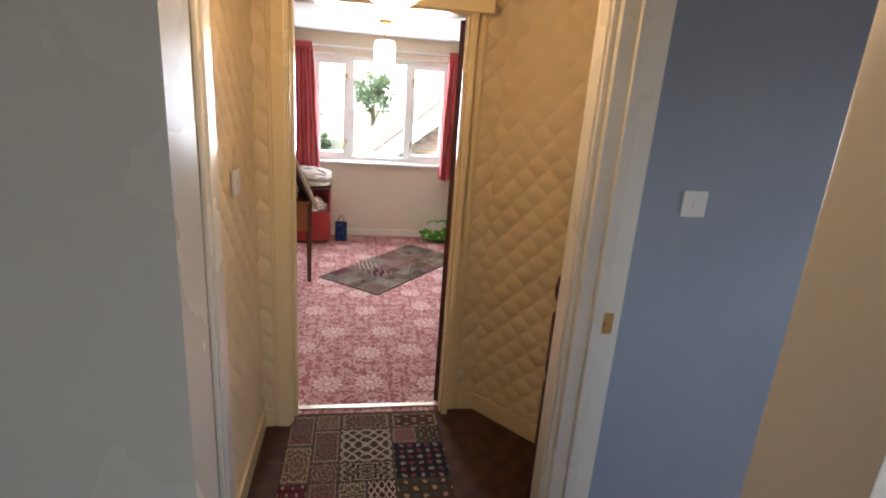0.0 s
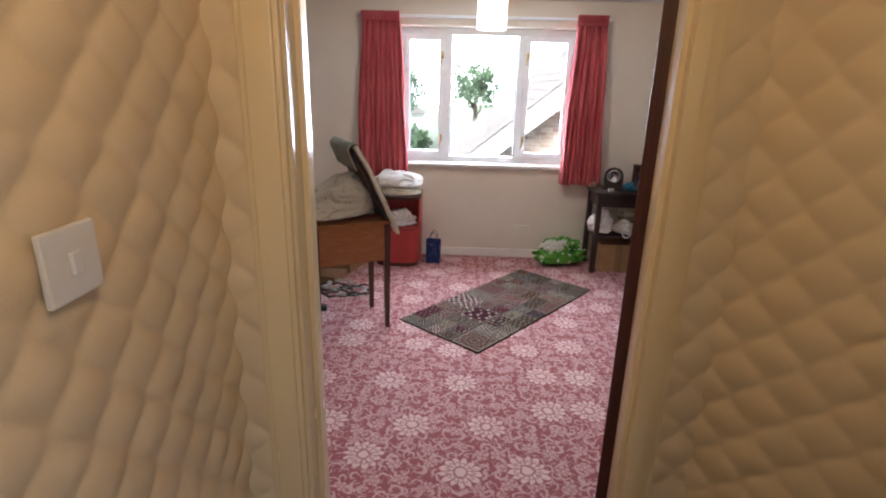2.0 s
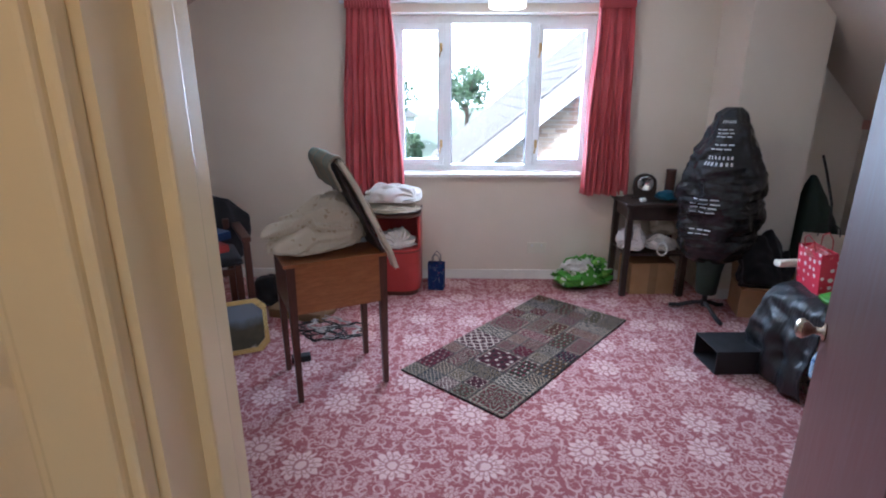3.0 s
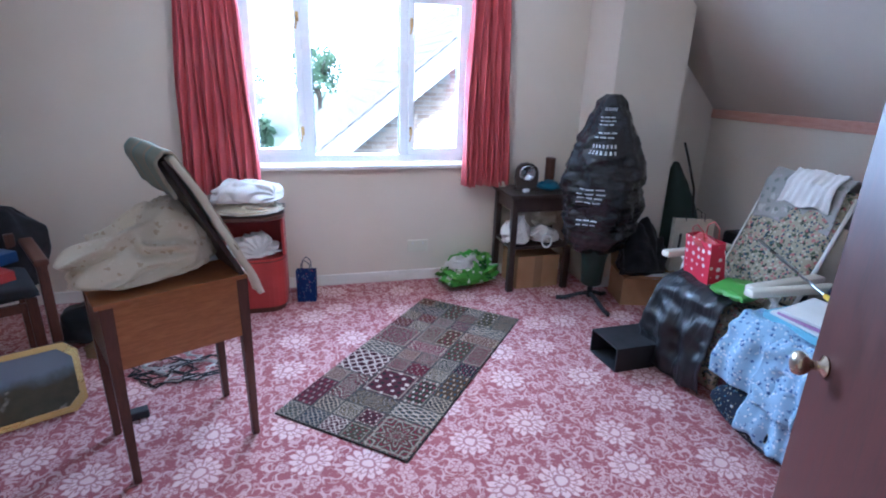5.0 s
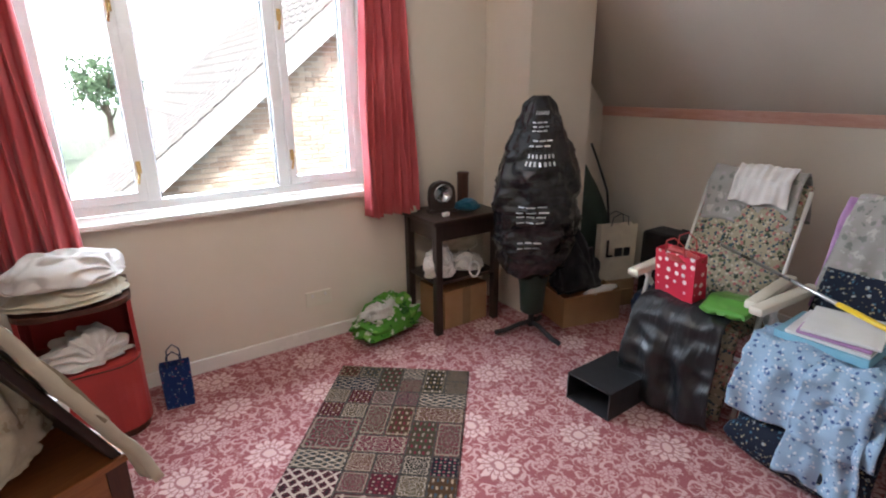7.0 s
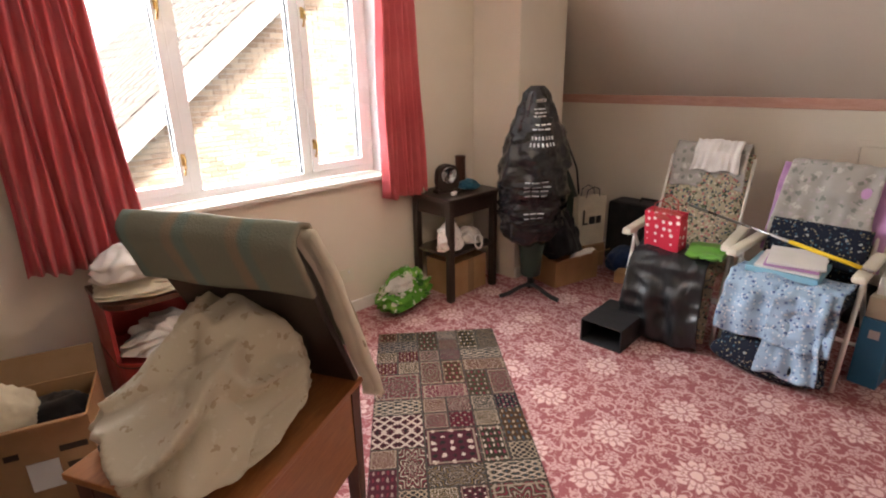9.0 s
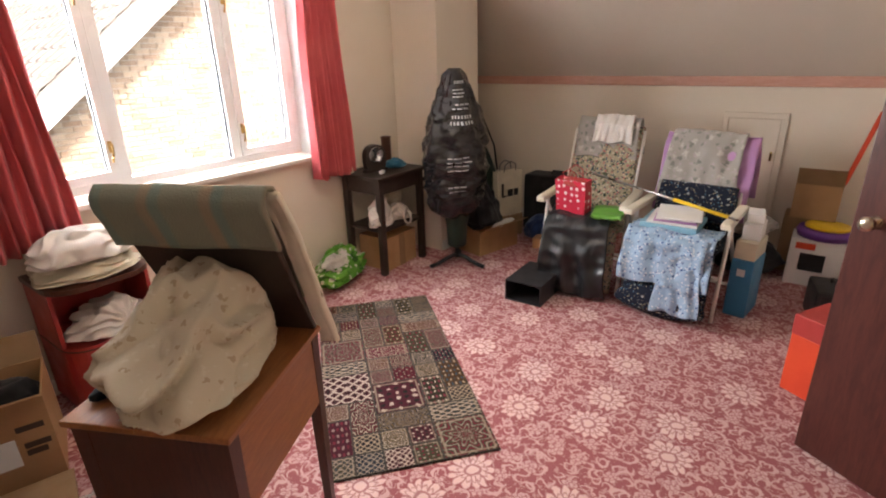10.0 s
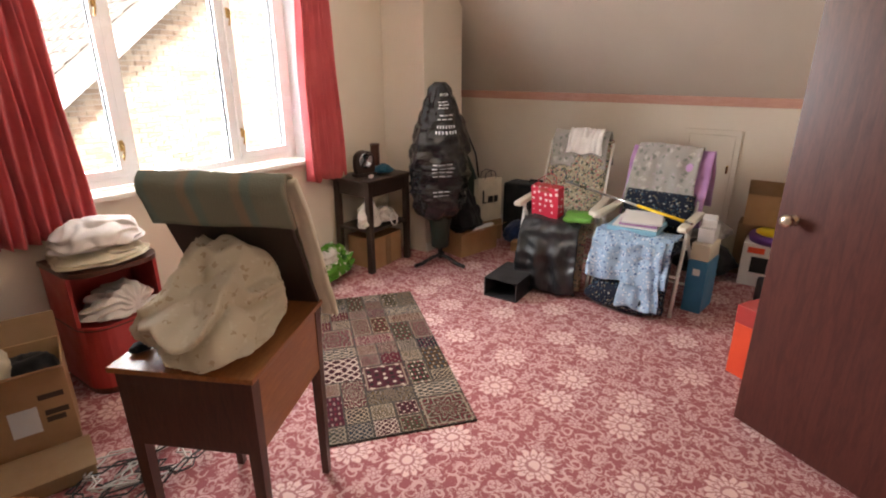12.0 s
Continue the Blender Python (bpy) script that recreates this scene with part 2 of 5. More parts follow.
def flower_layer(n, v, scale, petals, seed, size):
    """Open blossoms round the cell centres of a Voronoi pattern: a button, an inner ring and outlined petals."""
    sh = n.add("VectorMath", operation="ADD")
    n.put(sh, {0: v, 1: (seed, seed * 1.7, 0.0)})
    vo = n.add("TexVoronoi", voronoi_dimensions="2D")
    n.put(vo, {"Vector": sh.outputs[0], "Scale": scale, "Randomness": 0.6})
    df = n.add("VectorMath", operation="SUBTRACT")
    n.put(df, {0: sh.outputs[0], 1: vo.outputs["Position"]})
    sep = n.add("SeparateXYZ")
    n.put(sep, {0: df.outputs[0]})
    hue = n.add("SeparateXYZ")
    n.put(hue, {0: vo.outputs["Color"]})
    turn = n.math("MULTIPLY_ADD", hue.outputs[0], 6.28, n.math("ARCTAN2", sep.outputs[1], sep.outputs[0]))
    d = n.math("DIVIDE", vo.outputs["Distance"], size)
    wave = n.math("COSINE", n.math("MULTIPLY", turn, petals))
    outline = n.math("MULTIPLY_ADD", wave, -0.10, d)
    body = n.math("SUBTRACT", 1.0, n.step(outline, 0.95, 1.08))
    slit = n.math("MULTIPLY", n.math("SUBTRACT", 1.0, n.step(wave, -0.92, -0.55)), n.step(d, 0.38, 0.46))
    ring = n.math("SUBTRACT", 1.0, n.step(n.math("ABSOLUTE", n.math("SUBTRACT", d, 0.36)), 0.04, 0.10))
    ring2 = n.math("SUBTRACT", 1.0, n.step(n.math("ABSOLUTE", n.math("MULTIPLY_ADD", wave, -0.08, n.math("SUBTRACT", d, 0.66))), 0.02, 0.07))
    dark = n.math("MAXIMUM", slit, n.math("MAXIMUM", ring, n.math("MULTIPLY", ring2, 0.8)))
    return n.math("MULTIPLY", body, n.math("SUBTRACT", 1.0, n.math("MULTIPLY", dark, 0.8))), d, turn


def scroll_layer(n, v, scale, seed, lo, hi):
    """Curling tendrils: open rings that end in a thick head."""
    _, d, turn = flower_layer(n, v, scale, 1.0, seed, 1.0)
    open_side = n.math("MULTIPLY_ADD", n.math("SINE", turn), 0.5, 0.5)
    half = n.math("MULTIPLY_ADD", open_side, hi - lo, lo)
    band = n.math("SUBTRACT", 1.0, n.step(n.math("SUBTRACT", n.math("ABSOLUTE", n.math("SUBTRACT", d, 0.30)), half), 0.0, 0.03))
    return n.math("MULTIPLY", band, n.step(open_side, 0.10, 0.22))


def make_carpet():
    m = mat("floral_carpet", (0.3, 0.05, 0.07), 0.95, spec=0.15)
    n = Net(m)
    v = n.coords()
    warp = n.add("TexNoise")
    n.put(warp, {"Vector": v, "Scale": 18.0, "Detail": 3.0})
    wv = n.add("VectorMath", operation="MULTIPLY_ADD")
    n.put(wv, {0: warp.outputs["Color"], 1: (0.045, 0.045, 0.0), 2: v})
    w = wv.outputs[0]
    big, bd, _ = flower_layer(n, w, 3.0, 13.0, 0.0, 0.23)
    mid, md, _ = flower_layer(n, w, 9.0, 6.0, 3.1, 0.24)
    clear = n.step(bd, 1.05, 1.2)
    curls = n.math("MAXIMUM", scroll_layer(n, w, 12.5, 5.7, 0.0, 0.065), scroll_layer(n, w, 19.0, 9.2, 0.0, 0.075))
    leaf = n.step(n.noise(w, 46.0, 2, 0.5, 1.0), 0.56, 0.61)
    small = n.math("MAXIMUM", n.math("MULTIPLY", curls, 0.68), n.math("MULTIPLY", leaf, 0.42))
    small = n.math("MULTIPLY", small, n.step(md, 1.0, 1.15))
    rest = n.math("MULTIPLY", n.math("MAXIMUM", n.math("MULTIPLY", mid, 0.7), small), clear)
    mask = n.math("MAXIMUM", big, rest)
    ground = n.mix(n.noise(v, 2.0, 3), (0.30, 0.083, 0.090), (0.36, 0.115, 0.120))
    light = n.mix(n.noise(v, 6.0, 2), (0.68, 0.43, 0.41), (0.80, 0.59, 0.55))
    col = n.mix(mask, ground, light)
    pile = n.noise(v, 330.0, 2)
    n.base(n.mix(n.math("MULTIPLY", pile, 0.2), col, (0.16, 0.045, 0.05)))
    n.bump(pile, 0.6, 0.004)
    n.b.inputs["Sheen Weight"].default_value = 0.1
    return m


def make_rug():
    """Patches told apart by island, each with a motif drawn round its own centre."""
    m = mat("patchwork_rug", (0.1, 0.08, 0.05), 0.95, spec=0.1)
    n = Net(m)
    uv = n.add("UVMap")
    sep = n.add("SeparateXYZ")
    n.put(sep, {0: uv.outputs[0]})
    isl = n.add("NewGeometry").outputs["Random Per Island"]
    x, y = n.math("ABSOLUTE", sep.outputs[0]), n.math("ABSOLUTE", sep.outputs[1])
    ang = n.math("ARCTAN2", sep.outputs[1], sep.outputs[0])
    r = n.math("SQRT", n.math("ADD", n.math("MULTIPLY", x, x), n.math("MULTIPLY", y, y)))
    dia = n.math("ADD", x, y)
    pet = n.math("MULTIPLY_ADD", n.math("COSINE", n.math("MULTIPLY", ang, 8.0)), 0.18, r)
    f1 = n.math("SINE", n.math("MULTIPLY", pet, 19.0))
    f2 = n.math("MAXIMUM", n.math("SINE", n.math("MULTIPLY", dia, 13.0)), n.math("COSINE", n.math("MULTIPLY", n.math("SUBTRACT", x, y), 13.0)))
    f3 = n.math("MULTIPLY", n.math("SINE", n.math("MULTIPLY", x, 9.0)), n.math("COSINE", n.math("MULTIPLY", y, 9.0)))
    pick = n.math("GREATER_THAN", n.math("FRACT", n.math("MULTIPLY", isl, 7.3)), 0.55)
    pick2 = n.math("GREATER_THAN", n.math("FRACT", n.math("MULTIPLY", isl, 13.7)), 0.62)
    a = n.math("ADD", n.math("MULTIPLY", f1, n.math("SUBTRACT", 1.0, pick)), n.math("MULTIPLY", f2, pick))
    a = n.math("ADD", n.math("MULTIPLY", a, n.math("SUBTRACT", 1.0, pick2)), n.math("MULTIPLY", f3, pick2))
    a = n.math("MULTIPLY_ADD", n.noise(n.coords(), 75.0, 2), 1.6, n.math("SUBTRACT", a, 0.8))
    ramp = n.add("ValToRGB")
    ramp.color_ramp.interpolation = "CONSTANT"
    cols = [(0.036, 0.028, 0.018), (0.07, 0.012, 0.018), (0.05, 0.042, 0.024), (0.014, 0.014, 0.018), (0.06, 0.032, 0.016), (0.03, 0.026, 0.016), (0.06, 0.014, 0.02), (0.05, 0.042, 0.026)]
    e = ramp.color_ramp.elements
    e[0].color, e[1].position, e[1].color = (*cols[0], 1), 0.14, (*cols[1], 1)
    for i, c in enumerate(cols[2:]):
        e.new(0.27 + 0.125 * i).color = (*c, 1)
    n.put(ramp, {0: isl})
    ramp2 = n.add("ValToRGB")
    ramp2.color_ramp.interpolation = "CONSTANT"
    e = ramp2.color_ramp.elements
    e[0].color, e[1].position, e[1].color = (0.36, 0.28, 0.22, 1), 0.25, (0.24, 0.19, 0.15, 1)
    e.new(0.5).color, e.new(0.7).color, e.new(0.85).color = (0.30, 0.22, 0.15, 1), (0.42, 0.33, 0.27, 1), (0.22, 0.15, 0.13, 1)
    n.put(ramp2, {0: isl})
    accent = n.add("ValToRGB")
    accent.color_ramp.interpolation = "CONSTANT"
    e = accent.color_ramp.elements
    e[0].color, e[1].position, e[1].color = (0.13, 0.02, 0.03, 1), 0.3, (0.04, 0.06, 0.08, 1)
    e.new(0.5).color, e.new(0.65).color, e.new(0.8).color = (0.16, 0.03, 0.045, 1), (0.14, 0.09, 0.04, 1), (0.02, 0.016, 0.014, 1)
    n.put(accent, {0: n.math("FRACT", n.math("MULTIPLY", isl, 3.7))})
    col = n.mix(n.step(a, 0.55, 0.80), n.mix(n.step(a, -0.75, -0.55), accent.outputs[0], ramp.outputs[0]), ramp2.outputs[0])
    edge = n.step(n.math("MAXIMUM", x, y), 0.84, 0.88)
    edge = n.math("MULTIPLY", edge, n.math("SUBTRACT", 1.0, n.step(n.math("MAXIMUM", x, y), 0.93, 0.95)))
    edge = n.math("MULTIPLY", edge, n.math("GREATER_THAN", n.math("FRACT", n.math("MULTIPLY", isl, 5.1)), 0.5))
    n.base(n.mix(n.math("MULTIPLY", edge, 0.7), col, (0.28, 0.22, 0.16)))
    n.bump(n.noise(n.coords(), 300.0, 2), 0.6, 0.004)
    return m


M_POLKA, M_STRIPES, M_CARPET, M_RUG = make_polka(), make_stripes(), make_carpet(), make_rug()
M_RUGBASE = cloth("rug_backing", (0.03, 0.024, 0.018), (0.045, 0.035, 0.025), 20.0)
M_DARKCARPET = cloth("brown_carpet", (0.055, 0.022, 0.014), (0.085, 0.035, 0.022), 14.0)


def glow(name, colour, strength):
    m = mat(name, (0.9, 0.88, 0.82), 0.3)
    m.node_tree.nodes["Principled BSDF"].inputs["Emission Color"].default_value = (*colour, 1)
    m.node_tree.nodes["Principled BSDF"].inputs["Emission Strength"].default_value = strength
    return m


M_SHADE = glow("lit_glass_shade", (1.0, 0.84, 0.62), 1.6)
M_GLOBE = glow("lit_hall_globe", (1.0, 0.80, 0.50), 1.6)


def make_glass():
    m = bpy.data.materials.new("window_glass")
    m.use_nodes = True
    t = m.node_tree
    t.nodes.remove(t.nodes["Principled BSDF"])
    clear, shine, mixer, fres = (t.nodes.new("ShaderNode" + k) for k in ("BsdfTransparent", "BsdfGlossy", "MixShader", "Fresnel"))
    shine.inputs["Roughness"].default_value = 0.02
    t.links.new(fres.outputs[0], mixer.inputs[0])
    t.links.new(clear.outputs[0], mixer.inputs[1])
    t.links.new(shine.outputs[0], mixer.inputs[2])
    t.links.new(mixer.outputs[0], t.nodes["Material Output"].inputs[0])
    return m


M_GLASS = make_glass()


# ---- mesh helpers ----
def link(name, bm, material, smooth=False):
    me = bpy.data.meshes.new(name)
    bmesh.ops.recalc_face_normals(bm, faces=bm.faces)
    bm.to_mesh(me)
    bm.free()
    me.materials.append(material)
    if smooth:
        for p in me.polygons:
            p.use_smooth = True
    return new(name, me)


def part(name, bm, material, parent, label="", smooth=False):
    ob = link(name, bm, material, smooth)
    ob.parent = parent
    if label:
        tagged(ob, label)
    return ob


def thing(name, x, y, z, turn, label, category, group=""):
    ob = new(name)
    ob.empty_display_size = 0.1
    ob.matrix_world = pose(x, y, z, 0, 0, turn)
    return tagged(ob, label, category, group)


def single(name, bm, material, m, label, category, group="", smooth=False):
    ob = link(name, bm, material, smooth)
    ob.matrix_world = m
    return tagged(ob, label, category, group)


def box(x0, x1, y0, y1, z0, z1, bevel=0.0, bm=None):
    own = bm is None
    bm = bm or bmesh.new()
    m = Matrix.Translation(((x0 + x1) / 2, (y0 + y1) / 2, (z0 + z1) / 2)) @ Matrix.Diagonal((x1 - x0, y1 - y0, z1 - z0, 1))
    made = bmesh.ops.create_cube(bm, size=1, matrix=m)["verts"]
    if bevel:
        edges = list({e for v in made for e in v.link_edges})
        bmesh.ops.bevel(bm, geom=edges, offset=bevel, segments=2, affect="EDGES", profile=0.6)
    return bm


def prism(points, z0, z1, bm=None):
    """An upright prism on a plan outline."""
    bm = bm or bmesh.new()
    lo = [bm.verts.new((x, y, z0)) for x, y in points]
    hi = [bm.verts.new((x, y, z1)) for x, y in points]
    bm.faces.new(lo[::-1])
    bm.faces.new(hi)
    for i in range(len(points)):
        j = (i + 1) % len(points)
        bm.faces.new((lo[i], lo[j], hi[j], hi[i]))
    return bm


def profile_y(points, y0, y1, bm=None):
    """A prism along y on an outline in x and z."""
    bm = bm or bmesh.new()
    a = [bm.verts.new((x, y0, z)) for x, z in points]
    b = [bm.verts.new((x, y1, z)) for x, z in points]
    bm.faces.new(a)
    bm.faces.new(b[::-1])
    for i in range(len(points)):
        j = (i + 1) % len(points)
        bm.faces.new((a[j], a[i], b[i], b[j]))
    return bm


def rod(a, b, r0, r1=None, n=10, bm=None):
    bm = bm or bmesh.new()
    a, b = Vector(a), Vector(b)
    d = b - a
    m = Matrix.Translation((a + b) / 2) @ d.to_track_quat("Z", "Y").to_matrix().to_4x4()
    bmesh.ops.create_cone(bm, cap_ends=True, segments=n, radius1=r0, radius2=r0 if r1 is None else r1, depth=d.length, matrix=m)
    return bm


def tube(points, r, n=8, closed=False, bm=None):
    """A bent tube through the points."""
    bm = bm or bmesh.new()
    pts = [Vector(p) for p in points]
    rings = []
    for i, p in enumerate(pts):
        q0 = pts[i - 1] if i or closed else p
        q1 = pts[(i + 1) % len(pts)] if i < len(pts) - 1 or closed else p
        q = (q1 - q0).to_track_quat("Z", "Y")
        rings.append([bm.verts.new(p + q @ Vector((r * math.cos(k * math.tau / n), r * math.sin(k * math.tau / n), 0))) for k in range(n)])
    for i in range(len(rings) - (0 if closed else 1)):
        a, b = rings[i], rings[(i + 1) % len(rings)]
        for k in range(n):
            bm.faces.new((a[k], a[(k + 1) % n], b[(k + 1) % n], b[k]))
    if not closed:
        bm.faces.new(rings[0][::-1])
        bm.faces.new(rings[-1])
    return bm


def lathe(profile, n=24, bm=None):
    """Turned about z from pairs of radius and height."""
    bm = bm or bmesh.new()
    rings = [[bm.verts.new((r * math.cos(k * math.tau / n), r * math.sin(k * math.tau / n), z)) for k in range(n)] for r, z in profile]
    for a, b in zip(rings, rings[1:]):
        for k in range(n):
            bm.faces.new((a[k], a[(k + 1) % n], b[(k + 1) % n], b[k]))
    bm.faces.new(rings[0][::-1])
    bm.faces.new(rings[-1])
    return bm


def lump(sx, sy, sz, seed=0.0, rough=0.18, fold=3.0, flat=0.0, detail=4):
    """A heap of soft stuff that sits on z = 0: a ball pushed in and out by folds."""
    bm = bmesh.new()
    bmesh.ops.create_icosphere(bm, subdivisions=detail, radius=1)
    for v in bm.verts:
        p = v.co.copy()
        k = 1 + rough * noise.noise(p * fold * 0.5 + Vector((seed, 0, seed))) + 0.5 * rough * (1 - 2 * abs(noise.noise(p * fold + Vector((0, seed, 0)))))
        k += 0.16 * rough * noise.noise(p * fold * 4 + Vector((seed, seed, 0)))
        z = p.z * k
        if z < 0:
            z *= 0.55
        v.co = Vector((p.x * k * sx, p.y * k * sy, z * sz))
    low = min(v.co.z for v in bm.verts)
    top = max(v.co.z for v in bm.verts)
    for v in bm.verts:
        v.co.z = max(v.co.z - low - flat * sz, 0.0) * (1.0 if not flat else (2 * sz) / max(top - low, 1e-6))
    return bm


def sheet(nu, nv, f, thick=0.006):
    """A cloth from f(u, v), u and v from 0 to 1, with a back side."""
    bm = bmesh.new()
    grid = [[bm.verts.new(f(i / nu, j / nv)) for j in range(nv + 1)] for i in range(nu + 1)]
    for i in range(nu):
        for j in range(nv):
            bm.faces.new((grid[i][j], grid[i + 1][j], grid[i + 1][j + 1], grid[i][j + 1]))
    bm.normal_update()
    back = [[bm.verts.new(v.co - v.normal * thick) for v in row] for row in grid]
    for i in range(nu):
        for j in range(nv):
            bm.faces.new((back[i][j], back[i][j + 1], back[i + 1][j + 1], back[i + 1][j]))
    rim = [(i, 0) for i in range(nu)] + [(nu, j) for j in range(nv)] + [(i, nv) for i in range(nu, 0, -1)] + [(0, j) for j in range(nv, 0, -1)]
    for (a, b), (c, d) in zip(rim, rim[1:] + rim[:1]):
        bm.faces.new((grid[c][d], grid[a][b], back[a][b], back[c][d]))
    return bm


def wavy(p, amp, freq, seed=0.0):
    q = Vector(p) * freq + Vector((seed, seed * 0.7, seed * 1.3))
    return amp * noise.noise(q)


# ---- the room's shell ----
def setting(name, bm, material, label, smooth=False):
    return tagged(link(name, bm, material, smooth), label, name.rstrip("_0123456789").replace("_", " "), kind="structure")


CEIL = 2.13
XK, XL = 2.87, -3.05          # low walls under the slopes
YW, YD = 5.85, 2.46           # window wall, room side of the door wall
WX0, WX1, WZ0, WZ1 = -0.53, 0.97, 0.83, 1.93

setting("floor_room", box(XL - 0.1, XK + 0.1, 2.40, 6.0, -0.12, 0.0), M_CARPET, "pink and red floral fitted carpet with pale scrolls")
setting("floor_hall", box(-1.6, 2.4, -1.6, 2.40, -0.12, 0.0), M_DARKCARPET, "dark brown fitted carpet on the landing")

bm = box(XL - 0.1, WX0, YW, 6.12, 0, 2.5)
box(WX1, XK + 0.1, YW, 6.12, 0, 2.5, bm=bm)
box(WX0, WX1, YW, 6.12, 0, WZ0 - 0.02, bm=bm)
box(WX0, WX1, YW, 6.12, WZ1, 2.5, bm=bm)
setting("wall_window", bm, M_WALL, "cream painted wall with a wide window opening")
setting("wall_chimney", box(1.75, 2.26, 5.46, YW - 0.002, 0, 2.5), M_WALL, "cream painted chimney breast beside the window")
setting("wall_low_east", box(XK, XK + 0.1, 2.3, 6.1, 0, 1.22), M_WALL, "cream low wall under the sloping ceiling")
setting("wall_low_west", box(XL - 0.1, XL, 2.3, 6.1, 0, 1.30), M_WALL, "cream low wall under the sloping ceiling")
run = 0.86
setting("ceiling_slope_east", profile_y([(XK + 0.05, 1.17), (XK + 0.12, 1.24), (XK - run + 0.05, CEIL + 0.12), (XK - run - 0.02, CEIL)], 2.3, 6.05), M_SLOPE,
        "sloping ceiling in a darker cream than the walls")
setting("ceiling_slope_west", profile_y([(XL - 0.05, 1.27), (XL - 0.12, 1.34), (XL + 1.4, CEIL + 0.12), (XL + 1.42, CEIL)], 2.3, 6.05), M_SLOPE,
        "sloping ceiling in a darker cream than the walls")
setting("ceiling_room", box(XL + 1.35, XK - run + 0.03, 2.3, 6.05, CEIL, CEIL + 0.1), M_CEIL, "white textured ceiling")
setting("trim_border", box(XK - 0.012, XK + 0.002, 2.46, YW - 0.002, 1.155, 1.22, 0.003), M_RAIL, "pink wooden border rail along the low wall")

# door wall: opening from x -0.305 to 0.405, head at 1.90
DX0, DX1, DH = -0.305, 0.425, 1.905
bm = box(XL, DX0 - 0.03, 2.33, YD, 0, 2.5)
box(DX1 + 0.03, XK, 2.43, YD + 0.05, 0, 2.5, bm=bm)
box(DX0 - 0.03, DX1 + 0.03, 2.34, YD, DH + 0.03, 2.5, bm=bm)
setting("wall_door", bm, M_WALL, "cream painted wall around the bedroom doorway")

bm = box(DX0 - 0.03, DX0, 2.33, YD + 0.006, 0, DH)
box(DX1, DX1 + 0.03, 2.36, YD + 0.056, 0, DH, bm=bm)
box(DX0 - 0.03, DX1 + 0.03, 2.34, YD + 0.006, DH, DH + 0.03, bm=bm)
for x0, x1 in ((DX0 - 0.012, DX0 + 0.012), (DX1 - 0.012, DX1 + 0.012)):
    box(x0, x1, 2.385, 2.42, 0, DH, 0.003, bm=bm)
setting("trim_door_lining", bm, M_GLOSS, "cream gloss painted door lining")


def casing(x0, x1, y, z1, face=-1):
    """A moulded upright: two steps and a rounded bead."""
    bm = box(x0, x1, y + face * 0.018, y, 0, z1, 0.004)
    w = x1 - x0
    box(x0 + 0.18 * w, x1 - 0.12 * w, y + face * 0.026, y + face * 0.010, 0, z1 - 0.004, 0.004, bm=bm)
    return bm


setting("trim_casing_west", casing(DX0 - 0.085, DX0 - 0.006, 2.328, DH + 0.07), M_GLOSS, "cream gloss moulded door casing")
setting("trim_casing_east", casing(DX1 + 0.006, DX1 + 0.085, 2.428, DH + 0.07), M_GLOSS, "cream gloss moulded door casing")
bm = box(DX0 - 0.085, DX1 + 0.085, 2.312, 2.334, DH + 0.006, DH + 0.075, 0.004)
setting("trim_casing_head", bm, M_GLOSS, "cream gloss moulded door head")
setting("threshold_strip", box(DX0, DX1, 2.435, 2.468, 0.0, 0.007, 0.003), M_STRIP, "worn metal carpet strip in the doorway")

# skirting
setting("baseboard_window", box(XL, 1.75, YW - 0.016, YW - 0.001, 0, 0.075, 0.004), M_WHITEGLOSS, "cream painted skirting board")
setting("baseboard_chimney", box(1.752, 2.26, 5.444, 5.459, 0, 0.075, 0.004), M_WHITEGLOSS, "cream painted skirting board")
setting("baseboard_east", box(XK - 0.016, XK - 0.001, 2.52, YW - 0.02, 0, 0.075, 0.004), M_WHITEGLOSS, "cream painted skirting board")


